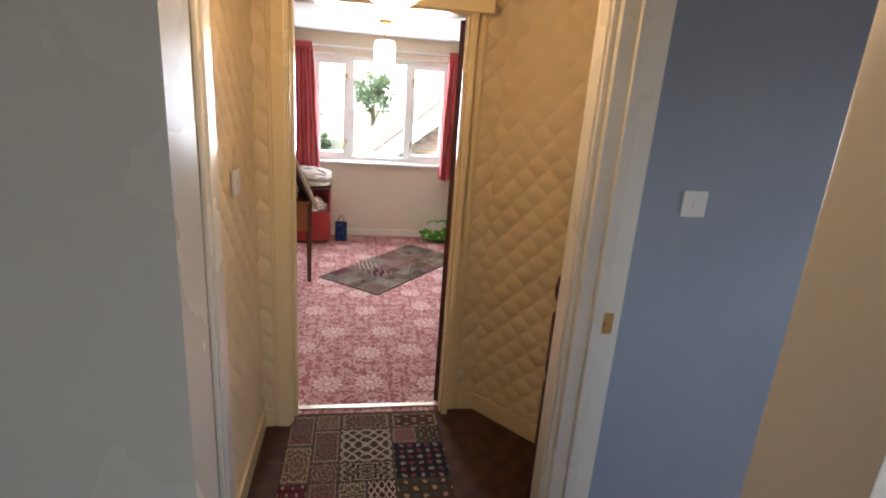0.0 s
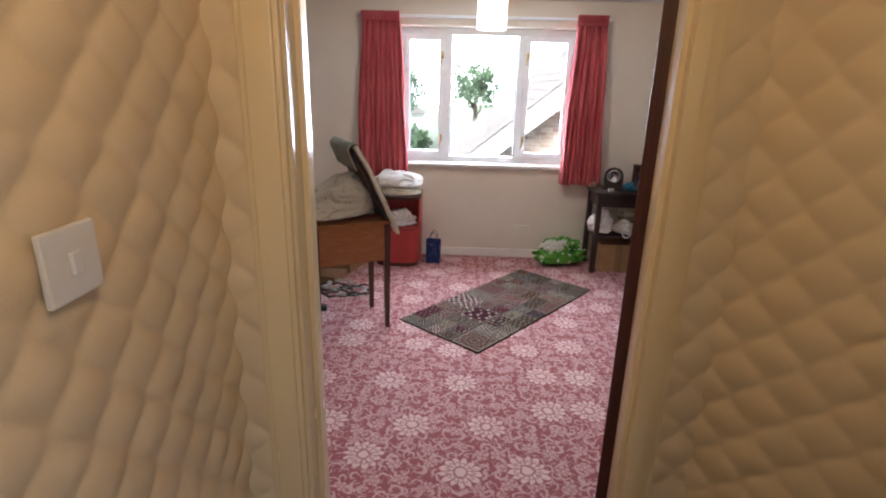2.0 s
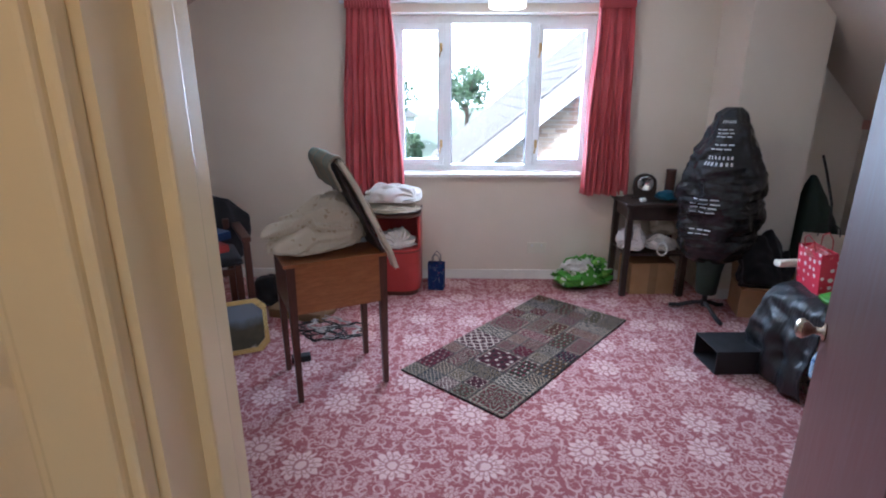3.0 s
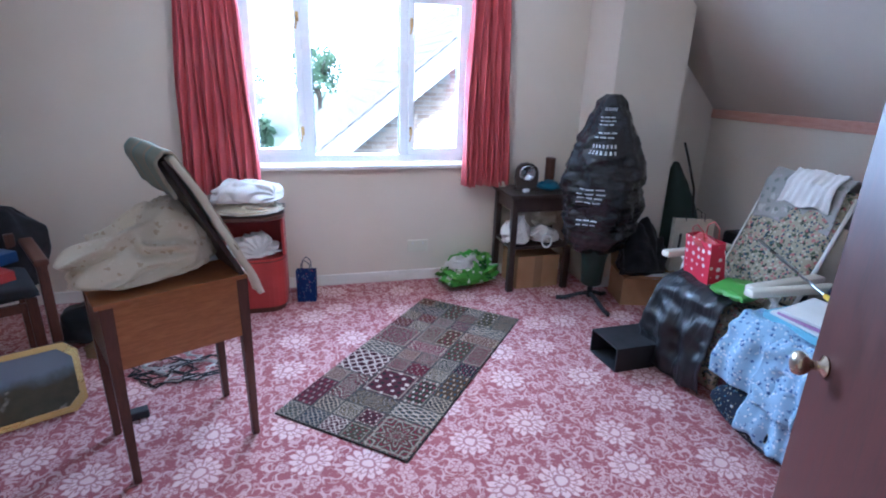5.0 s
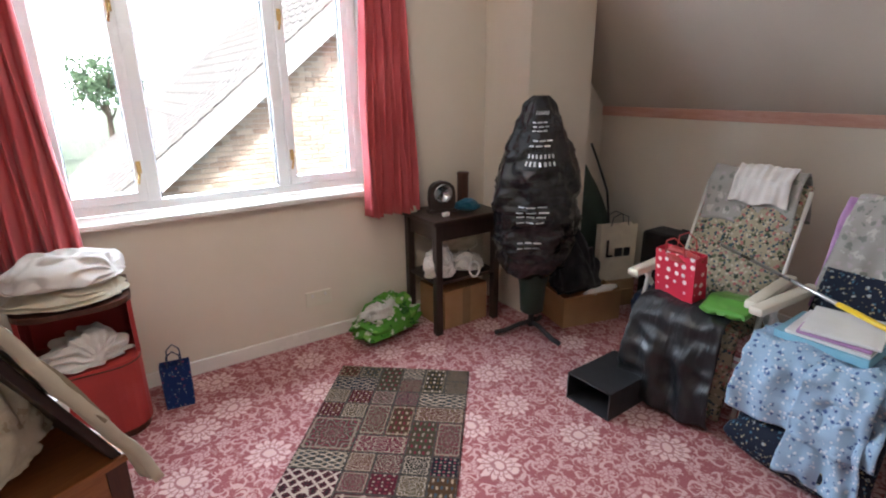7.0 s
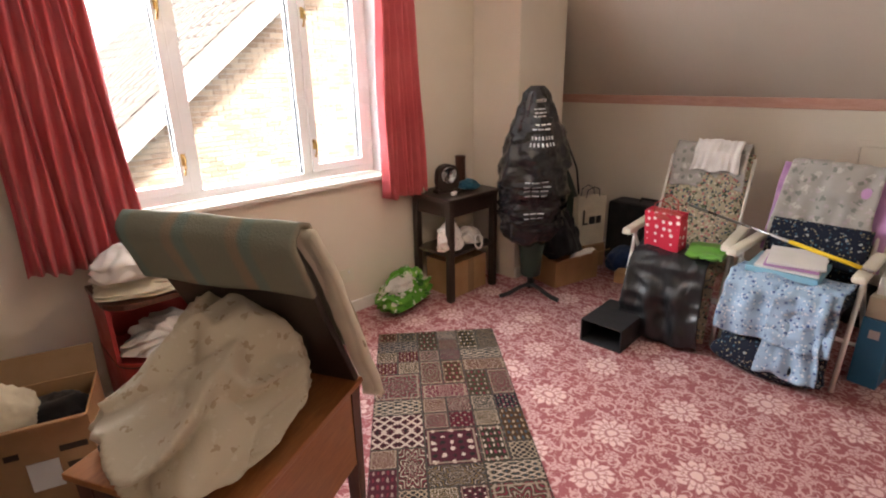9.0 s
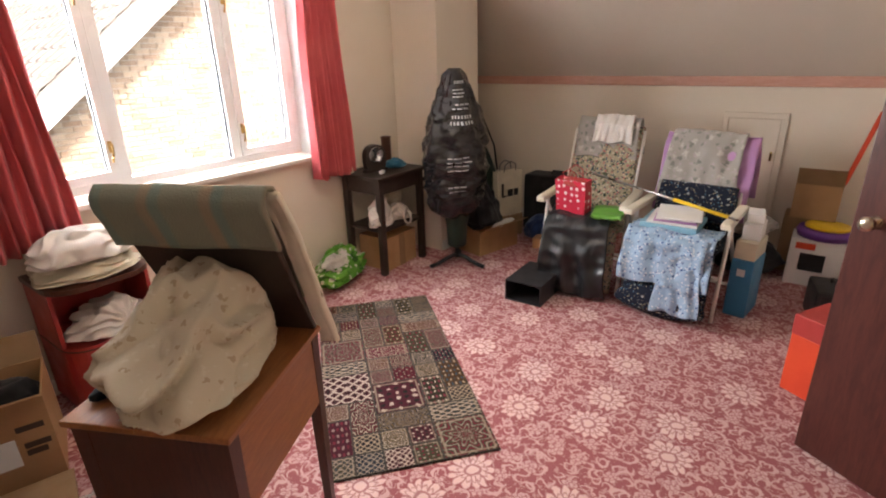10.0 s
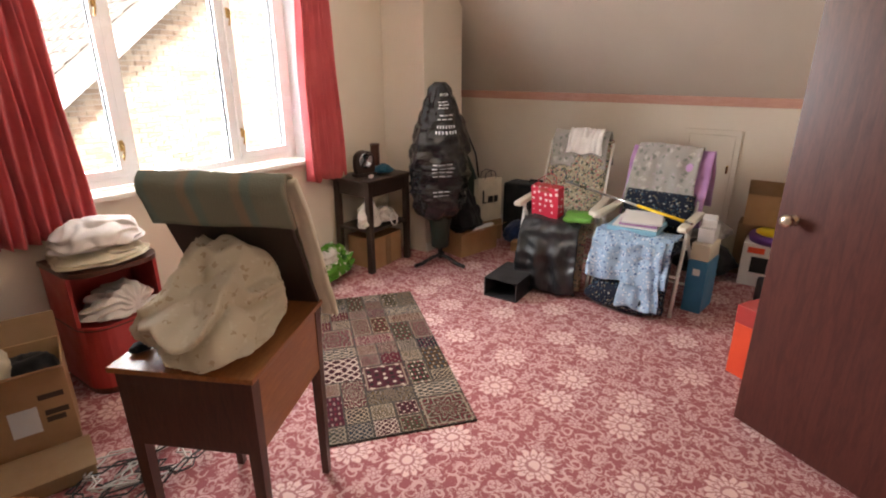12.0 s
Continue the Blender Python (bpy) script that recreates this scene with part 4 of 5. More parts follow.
def bundle(sx, sy, sz, seed, planes=26, soft=0.05, detail=5, wrinkle=0.02, folds=9):
    """A cloth bundle: a hull of flat facets that meet in soft creases, flat below, base at z = 0."""
    rnd = random.Random(seed)
    cuts = []
    while len(cuts) < planes:
        q = Vector((rnd.gauss(0, 1), rnd.gauss(0, 1), rnd.gauss(0.25, 1)))
        if q.length > 0.1:
            cuts.append((q.normalized(), rnd.uniform(0.74, 1.0)))
    axis = Vector((rnd.uniform(0.3, 1), -0.9, 0.15)).normalized()
    side = axis.orthogonal().normalized()
    up = axis.cross(side)
    bm = bmesh.new()
    bmesh.ops.create_icosphere(bm, subdivisions=detail, radius=1)
    for v in bm.verts:
        p = v.co.normalized()
        r = min([h / max(q.dot(p), 1e-3) for q, h in cuts if q.dot(p) > 0.2] + [1.12])
        c, e1, e2 = p.dot(axis), p.dot(side), p.dot(up)
        turn = math.atan2(e2, e1) + 0.5 * noise.noise(p * 1.6 + Vector((seed, 0, 0)))
        k = folds * turn / math.tau + 0.8 * noise.noise(p * 0.9 + Vector((0, seed, 0)))
        saw = k % 1.0
        ridge = (saw / 0.72 if saw < 0.72 else (1 - saw) / 0.28) - 0.5
        ridge *= math.sqrt(max(1 - c * c, 0.0)) * (0.6 + 0.8 * noise.noise(p * 1.4 + Vector((seed, seed, 0))))
        fine = noise.noise(p * 3.2 + Vector((0, 0, seed)))
        r += soft * ridge + wrinkle * fine
        z = p.z * r
        v.co = Vector((p.x * r * sx, p.y * r * sy, (z if z > 0 else z * 0.25) * sz))
    low = min(v.co.z for v in bm.verts)
    for v in bm.verts:
        v.co.z -= low
    return bm


def sack():
    """Cotton cloth thrown over a bundle, higher towards the lid, with a loose corner."""
    bm = bundle(0.215, 0.16, 0.185, 21, 10, 0.48, 6, 0.06, 10)
    for v in bm.verts:
        v.co.z *= 1.0 + 0.9 * v.co.x
        v.co.x += 0.16 * v.co.z
        v.co.y += 0.10 * v.co.z
    return single("fabric_sack", bm, M_SACK, pose(-0.735, 4.335, 0.696, 0, 0, 26), "pale flowered cotton cloth bundled up on the sewing table", "cloth", smooth=True)


sack()
single("paper_packet", box(-0.06, 0.06, -0.04, 0.04, 0, 0.075, 0.004), M_WHITE, pose(-0.545, 4.53, 0.656, 0, 12, 60), "small white paper packet standing in the sewing tray", "packet")
single("black_purse", lump(0.03, 0.022, 0.014, 2.0, 0.2), M_BLACKCLOTH, pose(-0.885, 4.45, 0.695), "small black purse on the sewing table", "purse", smooth=True)


# red bedside cabinet with a rounded front
def cabinet():
    c = thing("bedside_cabinet", -0.495, 5.81, 0, 0, "red painted bedside cabinet with rounded corners and an open shelf", "cabinet")
    w, d = 0.19, 0.35

    def plan(o=0.0):
        pts = [(-w + o, 0), (-w + o, -d + 0.11)]
        for k in range(7):
            a = math.pi + k * math.pi / 12
            pts.append((-w + 0.11 + (0.11 - o) * math.cos(a), -d + 0.11 + (0.11 - o) * math.sin(a)))
        for k in range(7):
            a = 1.5 * math.pi + k * math.pi / 12
            pts.append((w - 0.11 + (0.11 - o) * math.cos(a), -d + 0.11 + (0.11 - o) * math.sin(a)))
        return pts + [(w - o, 0)]

    part("plinth", prism(plan(0.012), 0.0, 0.035), M_DARKWOOD, c)
    part("body", prism(plan(), 0.035, 0.34), M_RED, c)
    part("side", box(-w, -w + 0.016, -d + 0.08, 0, 0.34, 0.575), M_RED, c)
    part("side", box(w - 0.016, w, -d + 0.08, 0, 0.34, 0.575), M_RED, c)
    part("back", box(-w + 0.016, w - 0.016, -0.014, 0, 0.34, 0.575), M_RED, c)
    part("top", prism(plan(-0.006), 0.575, 0.597), M_DARKWOOD, c, "dark wooden cabinet top")
    part("drawer_line", prism(plan(-0.002), 0.322, 0.328), M_DARKWOOD, c)


cabinet()
single("folded_sheet", bundle(0.205, 0.165, 0.065, 5, 10, 0.30, 6, 0.06, 8), M_CREAMCLOTH, pose(-0.50, 5.64, 0.598), "crumpled cream sheet folded on the cabinet", "linen", "linen on the cabinet", True)
single("folded_towel", bundle(0.185, 0.145, 0.115, 8, 10, 0.28, 6, 0.06, 9), M_WHITECLOTH, pose(-0.49, 5.63, 0.65, 0, 0, 25), "crumpled white towel on top of the folded sheet", "linen", "linen on the cabinet", True)
single("crumpled_shirt", bundle(0.15, 0.13, 0.10, 9, 12, 0.40, 6, 0.10, 12), M_WHITECLOTH, pose(-0.495, 5.58, 0.342), "crumpled white printed shirt in the cabinet's open shelf", "linen", "linen on the cabinet", True)


# cardboard boxes
def open_box(x, y, turn, w, d, h, label, name="cardboard_box"):
    b = thing(name, x, y, 0, turn, label, "box", "cardboard boxes")
    part("body", carton(w, d, h), M_CARD, b)
    bm = box(-w / 2, w / 2, -0.005, 0, 0, 0.11)
    bm.transform(pose(0, -d / 2, h, 62, 0, 0))
    part("flap", bm, M_CARD, b)
    bm = box(-w / 2, w / 2, 0, 0.005, 0, 0.11)
    bm.transform(pose(0, d / 2, h, -20, 0, 0))
    part("flap", bm, M_CARDIN, b)
    return b


ob = open_box(-0.97, 5.46, -18, 0.36, 0.30, 0.34, "large open cardboard box with printed marks and a white label")
part("label", box(-0.02, 0.07, -0.1535, -0.151, 0.09, 0.20, 0.0005), M_WHITE, ob, "white address label")
ink = plain("ink", (0.05, 0.03, 0.02), (0.07, 0.045, 0.03), 0.8)
for i, (a, b, z) in enumerate(((-0.14, -0.10, 0.22), (-0.07, -0.03, 0.23), (0.08, 0.16, 0.22), (-0.14, -0.12, 0.12), (0.09, 0.165, 0.15), (0.09, 0.15, 0.12))):
    part("printed_mark", box(a, b, -0.1525, -0.1505, z, z + 0.022), ink, ob)
single("brown_wrap", lump(0.09, 0.07, 0.10, 3.0, 0.3), M_CREAMCLOTH, pose(-1.04, 5.46, 0.25), "rolled cream paper in the open cardboard box", "paper", smooth=True)
single("dark_stuffing", lump(0.10, 0.08, 0.08, 6.0, 0.3), M_BLACKCLOTH, pose(-0.90, 5.47, 0.20), "dark cloth bundle inside the cardboard box", "cloth", smooth=True)
ob = thing("flat_carton", -1.06, 5.13, 0, -16, "low flattened brown carton lying on the carpet", "box", "cardboard boxes")
part("body", box(-0.19, 0.19, -0.10, 0.10, 0, 0.055, 0.006), M_CARDIN, ob)
part("lid", box(-0.195, 0.195, -0.105, 0.105, 0.055, 0.062, 0.004), M_CARDIN, ob)


# bags by the window wall
def gift_bag(name, x, y, z, turn, w, d, h, material, label, handle):
    b = thing(name, x, y, z, turn, label, "bag")
    bm = prism([(-w / 2, -d / 2), (w / 2, -d / 2), (w / 2, d / 2), (-w / 2, d / 2)], 0, h)
    top = [f for f in bm.faces if f.normal.z > 0.9 or all(abs(v.co.z - h) < 1e-5 for v in f.verts)]
    bmesh.ops.delete(bm, geom=top, context="FACES_ONLY")
    for v in bm.verts:
        if v.co.z > h / 2:
            v.co.x *= 1.06
            v.co.y *= 0.8
    bmesh.ops.solidify(bm, geom=bm.faces[:], thickness=0.003)
    part("body", bm, material, b)
    for s in (-1, 1):
        pts = [(-w * 0.25, s * d * 0.4, h - 0.005), (-w * 0.22, s * d * 0.45, h + 0.05), (0, s * d * 0.5, h + 0.075), (w * 0.22, s * d * 0.45, h + 0.05), (w * 0.25, s * d * 0.4, h - 0.005)]
        part("handle", tube(pts, 0.003), handle, b, smooth=True)
    return b


gift_bag("gift_bag", -0.19, 5.62, 0, -8, 0.115, 0.075, 0.205, M_BLUEPRINT, "small dark blue printed gift bag standing on the carpet", M_NAVY)
gb = thing("shopping_bag", 0.90, 5.68, 0, 5, "crumpled green and white leaf-print shopping bag", "bag")
part("body", bundle(0.215, 0.125, 0.19, 4, 20, 0.35, 6, 0.10, 14), M_GREENPRINT, gb, smooth=True)
part("contents", lump(0.10, 0.06, 0.06, 8.0, 0.4, 5), M_WHITEBAG, gb, "white paper showing from the bag", True).location = (-0.05, -0.03, 0.12)
part("handle", tube([(-0.16, 0.0, 0.16), (-0.13, -0.02, 0.23), (-0.06, -0.03, 0.245), (0.0, -0.03, 0.2)], 0.007), M_GREEN, gb, smooth=True)
part("handle", tube([(-0.02, 0.05, 0.18), (0.04, 0.03, 0.235), (0.11, 0.03, 0.22), (0.14, 0.02, 0.15)], 0.007), M_GREEN, gb, smooth=True)


# dark side table
def side_table():
    t = thing("side_table", 1.36, 5.655, 0, 0, "dark oak two-tier side table crowded with things", "table")
    for x in (-0.205, 0.205):
        for y in (-0.15, 0.15):
            part("leg", box(x - 0.021, x + 0.021, y - 0.021, y + 0.021, 0, 0.655, 0.004), M_BLACKWOOD, t)
    part("tabletop", box(-0.245, 0.245, -0.185, 0.185, 0.655, 0.68, 0.006), M_BLACKWOOD, t)
    part("apron", box(-0.185, 0.185, -0.160, -0.145, 0.56, 0.655), M_BLACKWOOD, t)
    part("apron", box(-0.212, -0.198, -0.13, 0.13, 0.56, 0.655), M_BLACKWOOD, t)
    part("shelf", box(-0.215, 0.215, -0.16, 0.16, 0.30, 0.32, 0.003), M_BLACKWOOD, t)


side_table()
ck = thing("mantel_clock", 1.29, 5.66, 0.681, -14, "dark wooden mantel clock with a round pale dial", "clock")
bm = prism([(-0.085, -0.03), (0.085, -0.03), (0.085, 0.03), (-0.085, 0.03)], 0, 0.02)
part("base", bm, M_BLACKWOOD, ck)
pts = [(-0.07, 0.02), (0.07, 0.02), (0.078, 0.07), (0.075, 0.12)] + [(0.075 * math.cos(a), 0.12 + 0.06 * math.sin(a)) for a in (0.5, 1.0, 1.57, 2.14, 2.64)] + [(-0.075, 0.12), (-0.078, 0.07)]
part("case", profile_y(pts, -0.025, 0.025), M_BLACKWOOD, ck)
bm = lathe([(0.052, 0), (0.054, 0.006), (0.040, 0.008), (0.040, 0.004)], 28)
bm.transform(pose(0, -0.025, 0.112, 90, 0, 0))
part("bezel", bm, M_STEEL, ck, "pale ring round the dial", True)
bm = lathe([(0.038, 0), (0.038, 0.003)], 28)
bm.transform(pose(0, -0.025, 0.112, 90, 0, 0))
part("dial", bm, M_BLACK, ck, "dark clock dial")
single("wooden_vase", lathe([(0.036, 0), (0.038, 0.01), (0.034, 0.05), (0.034, 0.18), (0.038, 0.195), (0.030, 0.20)], 20), M_DARKWOOD, pose(1.50, 5.74, 0.681), "tall round dark red wooden pot on the side table", "pot", smooth=True)
single("blue_scarf", lump(0.075, 0.06, 0.035, 7.0, 0.35), M_TEALCLOTH, pose(1.43, 5.60, 0.681), "crumpled dark blue scarf on the side table", "cloth", smooth=True)
single("white_tag", box(-0.022, 0.022, -0.012, 0.012, 0, 0.022, 0.004), M_WHITE, pose(1.25, 5.56, 0.681, 0, 0, 20), "small white trinket on the side table", "trinket")
single("small_box", box(-0.025, 0.025, -0.02, 0.02, 0, 0.035, 0.004), M_CREAMCLOTH, pose(1.15, 5.76, 0.681, 0, 0, 10), "small cream box by the curtain on the side table", "box")
single("carrier_bag", bundle(0.10, 0.08, 0.15, 3, 16, 0.30, 5, 0.08, 11), M_WHITEBAG, pose(1.20, 5.56, 0.322), "crumpled white carrier bag on the table shelf", "bag", smooth=True)
single("folded_clothes", bundle(0.11, 0.09, 0.09, 14, 14, 0.3, 5, 0.08), M_WHITECLOTH, pose(1.42, 5.60, 0.322), "pale folded clothes on the table shelf", "clothes", smooth=True)
single("brown_sleeve", lump(0.09, 0.05, 0.075, 5.5, 0.35, 4), M_CREAMCLOTH, pose(1.47, 5.70, 0.40), "tan garment piled over the folded clothes", "clothes", smooth=True)
rng = bmesh.new()
tube([(0.035 * math.cos(a), 0, 0.045 + 0.045 * math.sin(a)) for a in [i * math.tau / 20 for i in range(20)]], 0.007, closed=True, bm=rng)
single("embroidery_hoop", rng, M_WHITE, pose(1.395, 5.475, 0.315, -10, 0, 0), "small white hoop leaning on the table shelf", "hoop", smooth=True)
ob = thing("storage_carton", 1.37, 5.66, 0, 2, "closed brown cardboard box under the side table", "box", "cardboard boxes")
part("body", box(-0.16, 0.16, -0.13, 0.13, 0, 0.235, 0.004), M_CARD, ob)
part("tape", box(-0.03, 0.03, -0.1315, -0.1295, 0.0, 0.235), M_CARDIN, ob, "brown parcel tape")


# dress stand in a black sack
def dress_stand():
    s = thing("dress_stand", 1.60, 5.21, 0, 0, "dressmaker's stand wrapped in a printed black polythene sack", "dress stand")
    part("pole", rod((0, 0, 0.05), (0, 0, 0.55), 0.017), M_BLACK, s, "", True)
    for a in (150, 30, 275):
        c, d = math.cos(radians(a)), math.sin(radians(a))
        part("foot", tube([(0.01 * c, 0.01 * d, 0.075), (0.07 * c, 0.07 * d, 0.06), (0.15 * c, 0.15 * d, 0.025), (0.21 * c, 0.21 * d, 0.014)], 0.014), M_BLACK, s, "", True)
    prof = [(0.10, 0.37), (0.15, 0.41), (0.18, 0.50), (0.195, 0.62), (0.20, 0.74), (0.20, 0.84), (0.185, 0.93), (0.158, 1.03), (0.122, 1.13), (0.085, 1.24), (0.068, 1.29), (0.035, 1.325)]

    def rad(a, z):
        z, r = min(max(z, 0.3701), 1.3249), 0.05
        for (r0, z0), (r1, z1) in zip(prof, prof[1:]):
            if z0 <= z <= z1:
                k = (z - z0) / (z1 - z0)
                r = r0 + (r1 - r0) * k
                break
        crease = 0.10 * (1 - 2 * abs(noise.noise(Vector((math.cos(a) * 1.6, math.sin(a) * 1.6, z * 7.0)))))
        return r * (1 + crease * 1.5 + 0.085 * (1 - 2 * abs(noise.noise(Vector((math.cos(a) * 1.2, math.sin(a) * 1.2, z * 22.0))))) + 0.05 * math.sin(5 * a + 6 * z) + 0.09 * noise.noise(Vector((math.cos(a) * 4, math.sin(a) * 4, z * 15))))

    bm = bmesh.new()
    rings, nz, na = [], 74, 72
    for i in range(nz + 1):
        z = 0.37 + 0.955 * i / nz
        rings.append([bm.verts.new((rad(k * math.tau / na, z) * math.cos(k * math.tau / na) * 1.1, rad(k * math.tau / na, z) * math.sin(k * math.tau / na) * 0.85, z)) for k in range(na)])
    for a, b in zip(rings, rings[1:]):
        for k in range(na):
            bm.faces.new((a[k], a[(k + 1) % na], b[(k + 1) % na], b[k]))
    bm.faces.new(rings[0][::-1])
    bm.faces.new(rings[-1])
    part("skirt", lathe([(0.055, 0.14), (0.065, 0.15), (0.075, 0.30), (0.10, 0.42), (0.09, 0.43)], 20), M_DARKGREEN, s, "dark green cloth hanging under the sack", True)
    bag = part("sack", bm, M_BINBAG, s, "shiny black polythene sack", True)
    printing = plain("sack_print", (0.62, 0.63, 0.65), (0.55, 0.56, 0.58), 0.5)
    for z, a0, a1, hgt in ((1.235, 222, 262, 0.018), (1.195, 215, 258, 0.007), (1.175, 218, 262, 0.007), (1.155, 216, 255, 0.007), (1.11, 222, 262, 0.008), (1.085, 216, 256, 0.008), (1.03, 215, 262, 0.02), (0.995, 212, 262, 0.02),
                           (0.79, 208, 250, 0.006), (0.765, 208, 252, 0.006), (0.74, 208, 248, 0.006), (0.715, 210, 246, 0.006), (0.60, 208, 244, 0.006), (0.575, 210, 242, 0.006)):
        bm = bmesh.new()
        steps = 14
        lo, hi = [], []
        for i in range(steps + 1):
            a = radians(a0 + (a1 - a0) * i / steps)
            for row, z2 in ((lo, z), (hi, z + hgt)):
                r = rad(a, z2) + 0.0035
                row.append(bm.verts.new((r * math.cos(a) * 1.1, r * math.sin(a) * 0.85, z2)))
        for i in range(steps):
            if hgt < 0.01 and i % 5 == 3 or hgt > 0.01 and i % 2:
                continue
            bm.faces.new((lo[i], lo[i + 1], hi[i + 1], hi[i]))
        part("printed_line", bm, printing, bag)["kind"] = "stuff"


dress_stand()
ob = open_box(2.02, 5.22, -14, 0.40, 0.26, 0.19, "low open brown cardboard box with black cloth inside")
single("black_coat", bundle(0.20, 0.13, 0.27, 12, 16, 0.25, 5, 0.08), M_BLACKCLOTH, pose(1.97, 5.24, 0.155), "heap of black clothing in the low cardboard box", "clothes", smooth=True)
single("paper_scrap", lump(0.12, 0.04, 0.012, 2.2, 0.3), M_WHITE, pose(2.06, 5.10, 0.192), "creased white paper on the box edge", "paper", smooth=True)
fb = thing("folded_tent", 2.50, 5.52, 0, -25, "tall dark green canvas tent bag leaning in the recess", "bag")
bm = lump(0.17, 0.12, 0.52, 14.0, 0.12, 2.0)
for v in bm.verts:
    k = v.co.z / 1.02
    v.co.x *= 1.25 - 0.85 * k
    v.co.y *= 1.2 - 0.6 * k
    v.co.x -= 0.10 * k
    v.co.y += 0.1 * k
part("body", bm, M_DARKGREEN, fb, smooth=True)
part("strap", tube([(0.02, -0.12, 0.5), (0.0, -0.10, 0.7), (-0.05, -0.02, 0.9), (-0.08, 0.02, 1.0)], 0.008), M_BLACK, fb, smooth=True)
cb = gift_bag("store_bag", 2.32, 5.22, 0.18, -20, 0.24, 0.07, 0.36, M_CREAMCLOTH, "pale paper store bag with dark lettering marks", M_BLACK)
for a, b, c, d in ((-0.09, -0.075, 0.16, 0.27), (-0.09, -0.045, 0.16, 0.172), (-0.03, 0.02, 0.16, 0.215), (0.035, 0.075, 0.16, 0.215)):
    part("mark", box(a, b, -0.0445, -0.040, c, d), M_BLACK, cb)
single("brown_carton", box(-0.13, 0.13, -0.05, 0.05, 0, 0.18, 0.006), M_CARDIN, pose(2.32, 5.22, 0, 0, 0, -20), "brown carton under the store bag", "box")
single("black_holdall", bundle(0.16, 0.12, 0.36, 41, 16, 0.25, 5, 0.08), M_BLACKCLOTH, pose(2.38, 4.72, 0, 0, 0, 80), "slumped black holdall beside the recliner", "bag", smooth=True)
single("blue_bundle", lump(0.14, 0.10, 0.11, 22.0, 0.25, 3), M_NAVY, pose(2.38, 4.95, 0), "dark blue cloth bundle by the holdall", "clothes", smooth=True)
single("tan_shoe_box", box(-0.08, 0.08, -0.06, 0.06, 0, 0.08, 0.005), M_CARD, pose(2.25, 4.86, 0, 0, 0, 10), "small tan box on the carpet", "box")

cs = thing("black_suitcase", 2.66, 4.93, 0, 0, "black suitcase standing against the low wall", "suitcase")
part("body", box(-0.11, 0.11, -0.27, 0.27, 0, 0.47, 0.03), M_BLACKCLOTH, cs)
part("handle", tube([(0, -0.07, 0.465), (0, -0.06, 0.495), (0, 0.06, 0.495), (0, 0.07, 0.465)], 0.009), M_BLACK, cs, smooth=True)

# open black box
bx = thing("black_box", 1.46, 4.53, 0, 2, "open-ended matt black cardboard box lying on the carpet", "box")
bm = box(-0.17, 0.17, -0.115, 0.115, 0, 0.006)
box(-0.17, 0.17, -0.115, 0.115, 0.124, 0.13, bm=bm)
box(-0.17, 0.17, -0.115, -0.109, 0.006, 0.124, bm=bm)
box(-0.17, 0.17, 0.109, 0.115, 0.006, 0.124, bm=bm)
box(0.164, 0.17, -0.109, 0.109, 0.006, 0.124, bm=bm)
part("body", bm, M_BLACK, bx)


# garden recliners, heaped with things; local x looks out of the seat
def recliner(x, y, turn, cushion, label, back_top):
    r = thing("garden_recliner", x, y, 0, turn, label, "chair", "garden recliners")
    w = 0.25
    for s in (-1, 1):
        part("leg", tube([(0.0, s * w, 0.0), (-0.05, s * w, 0.24), (-0.13, s * w, 0.53)], 0.011), M_TUBE, r, smooth=True)
        part("leg", tube([(-0.56, s * w, 0.0), (-0.40, s * w, 0.20), (-0.10, s * w, 0.52)], 0.011), M_TUBE, r, smooth=True)
        part("back_tube", tube([(-0.30, s * (w - 0.03), 0.34), (-0.44, s * (w - 0.03), 0.62), (-0.58, s * (w - 0.03), back_top - 0.02)], 0.010), M_TUBE, r, smooth=True)
        part("armrest", box(-0.42, 0.03, s * w - 0.027, s * w + 0.027, 0.535, 0.57, 0.014), M_ARM, r, "cream plastic armrest")
    part("cross_tube", tube([(-0.56, -w, 0.014), (-0.56, w, 0.014)], 0.010), M_TUBE, r, smooth=True)
    part("cross_tube", tube([(-0.05, -w, 0.24), (-0.05, w, 0.24)], 0.010), M_TUBE, r, smooth=True)
    part("seat", slab((-0.40, 0.34), (0.02, 0.40), 0.44, 0.09, turn), cushion, r, "", True)
    part("leg_rest", slab((0.01, 0.41), (0.07, 0.03), 0.44, 0.085, turn + 3), cushion, r, "", True)
    part("backrest", slab((-0.34, 0.40), (-0.60, back_top), 0.44, 0.09, turn + 7), cushion, r, "", True)
    return r


P1, P2 = pose(1.68, 4.35, 0, 0, 0, -174), pose(1.65, 3.81, 0, 0, 0, -183)
recliner(1.68, 4.35, -174, M_FLORALCREAM, "white-framed garden recliner with a cream flowered cushion, heaped with bags", 0.93)
recliner(1.65, 3.81, -183, M_FLORALDARK, "white-framed garden recliner with a dark flowered cushion, heaped with cloths", 0.86)


def laid(name, bm, material, m, label, category, group=""):
    return single(name, bm, material, m, label, category, group, True)


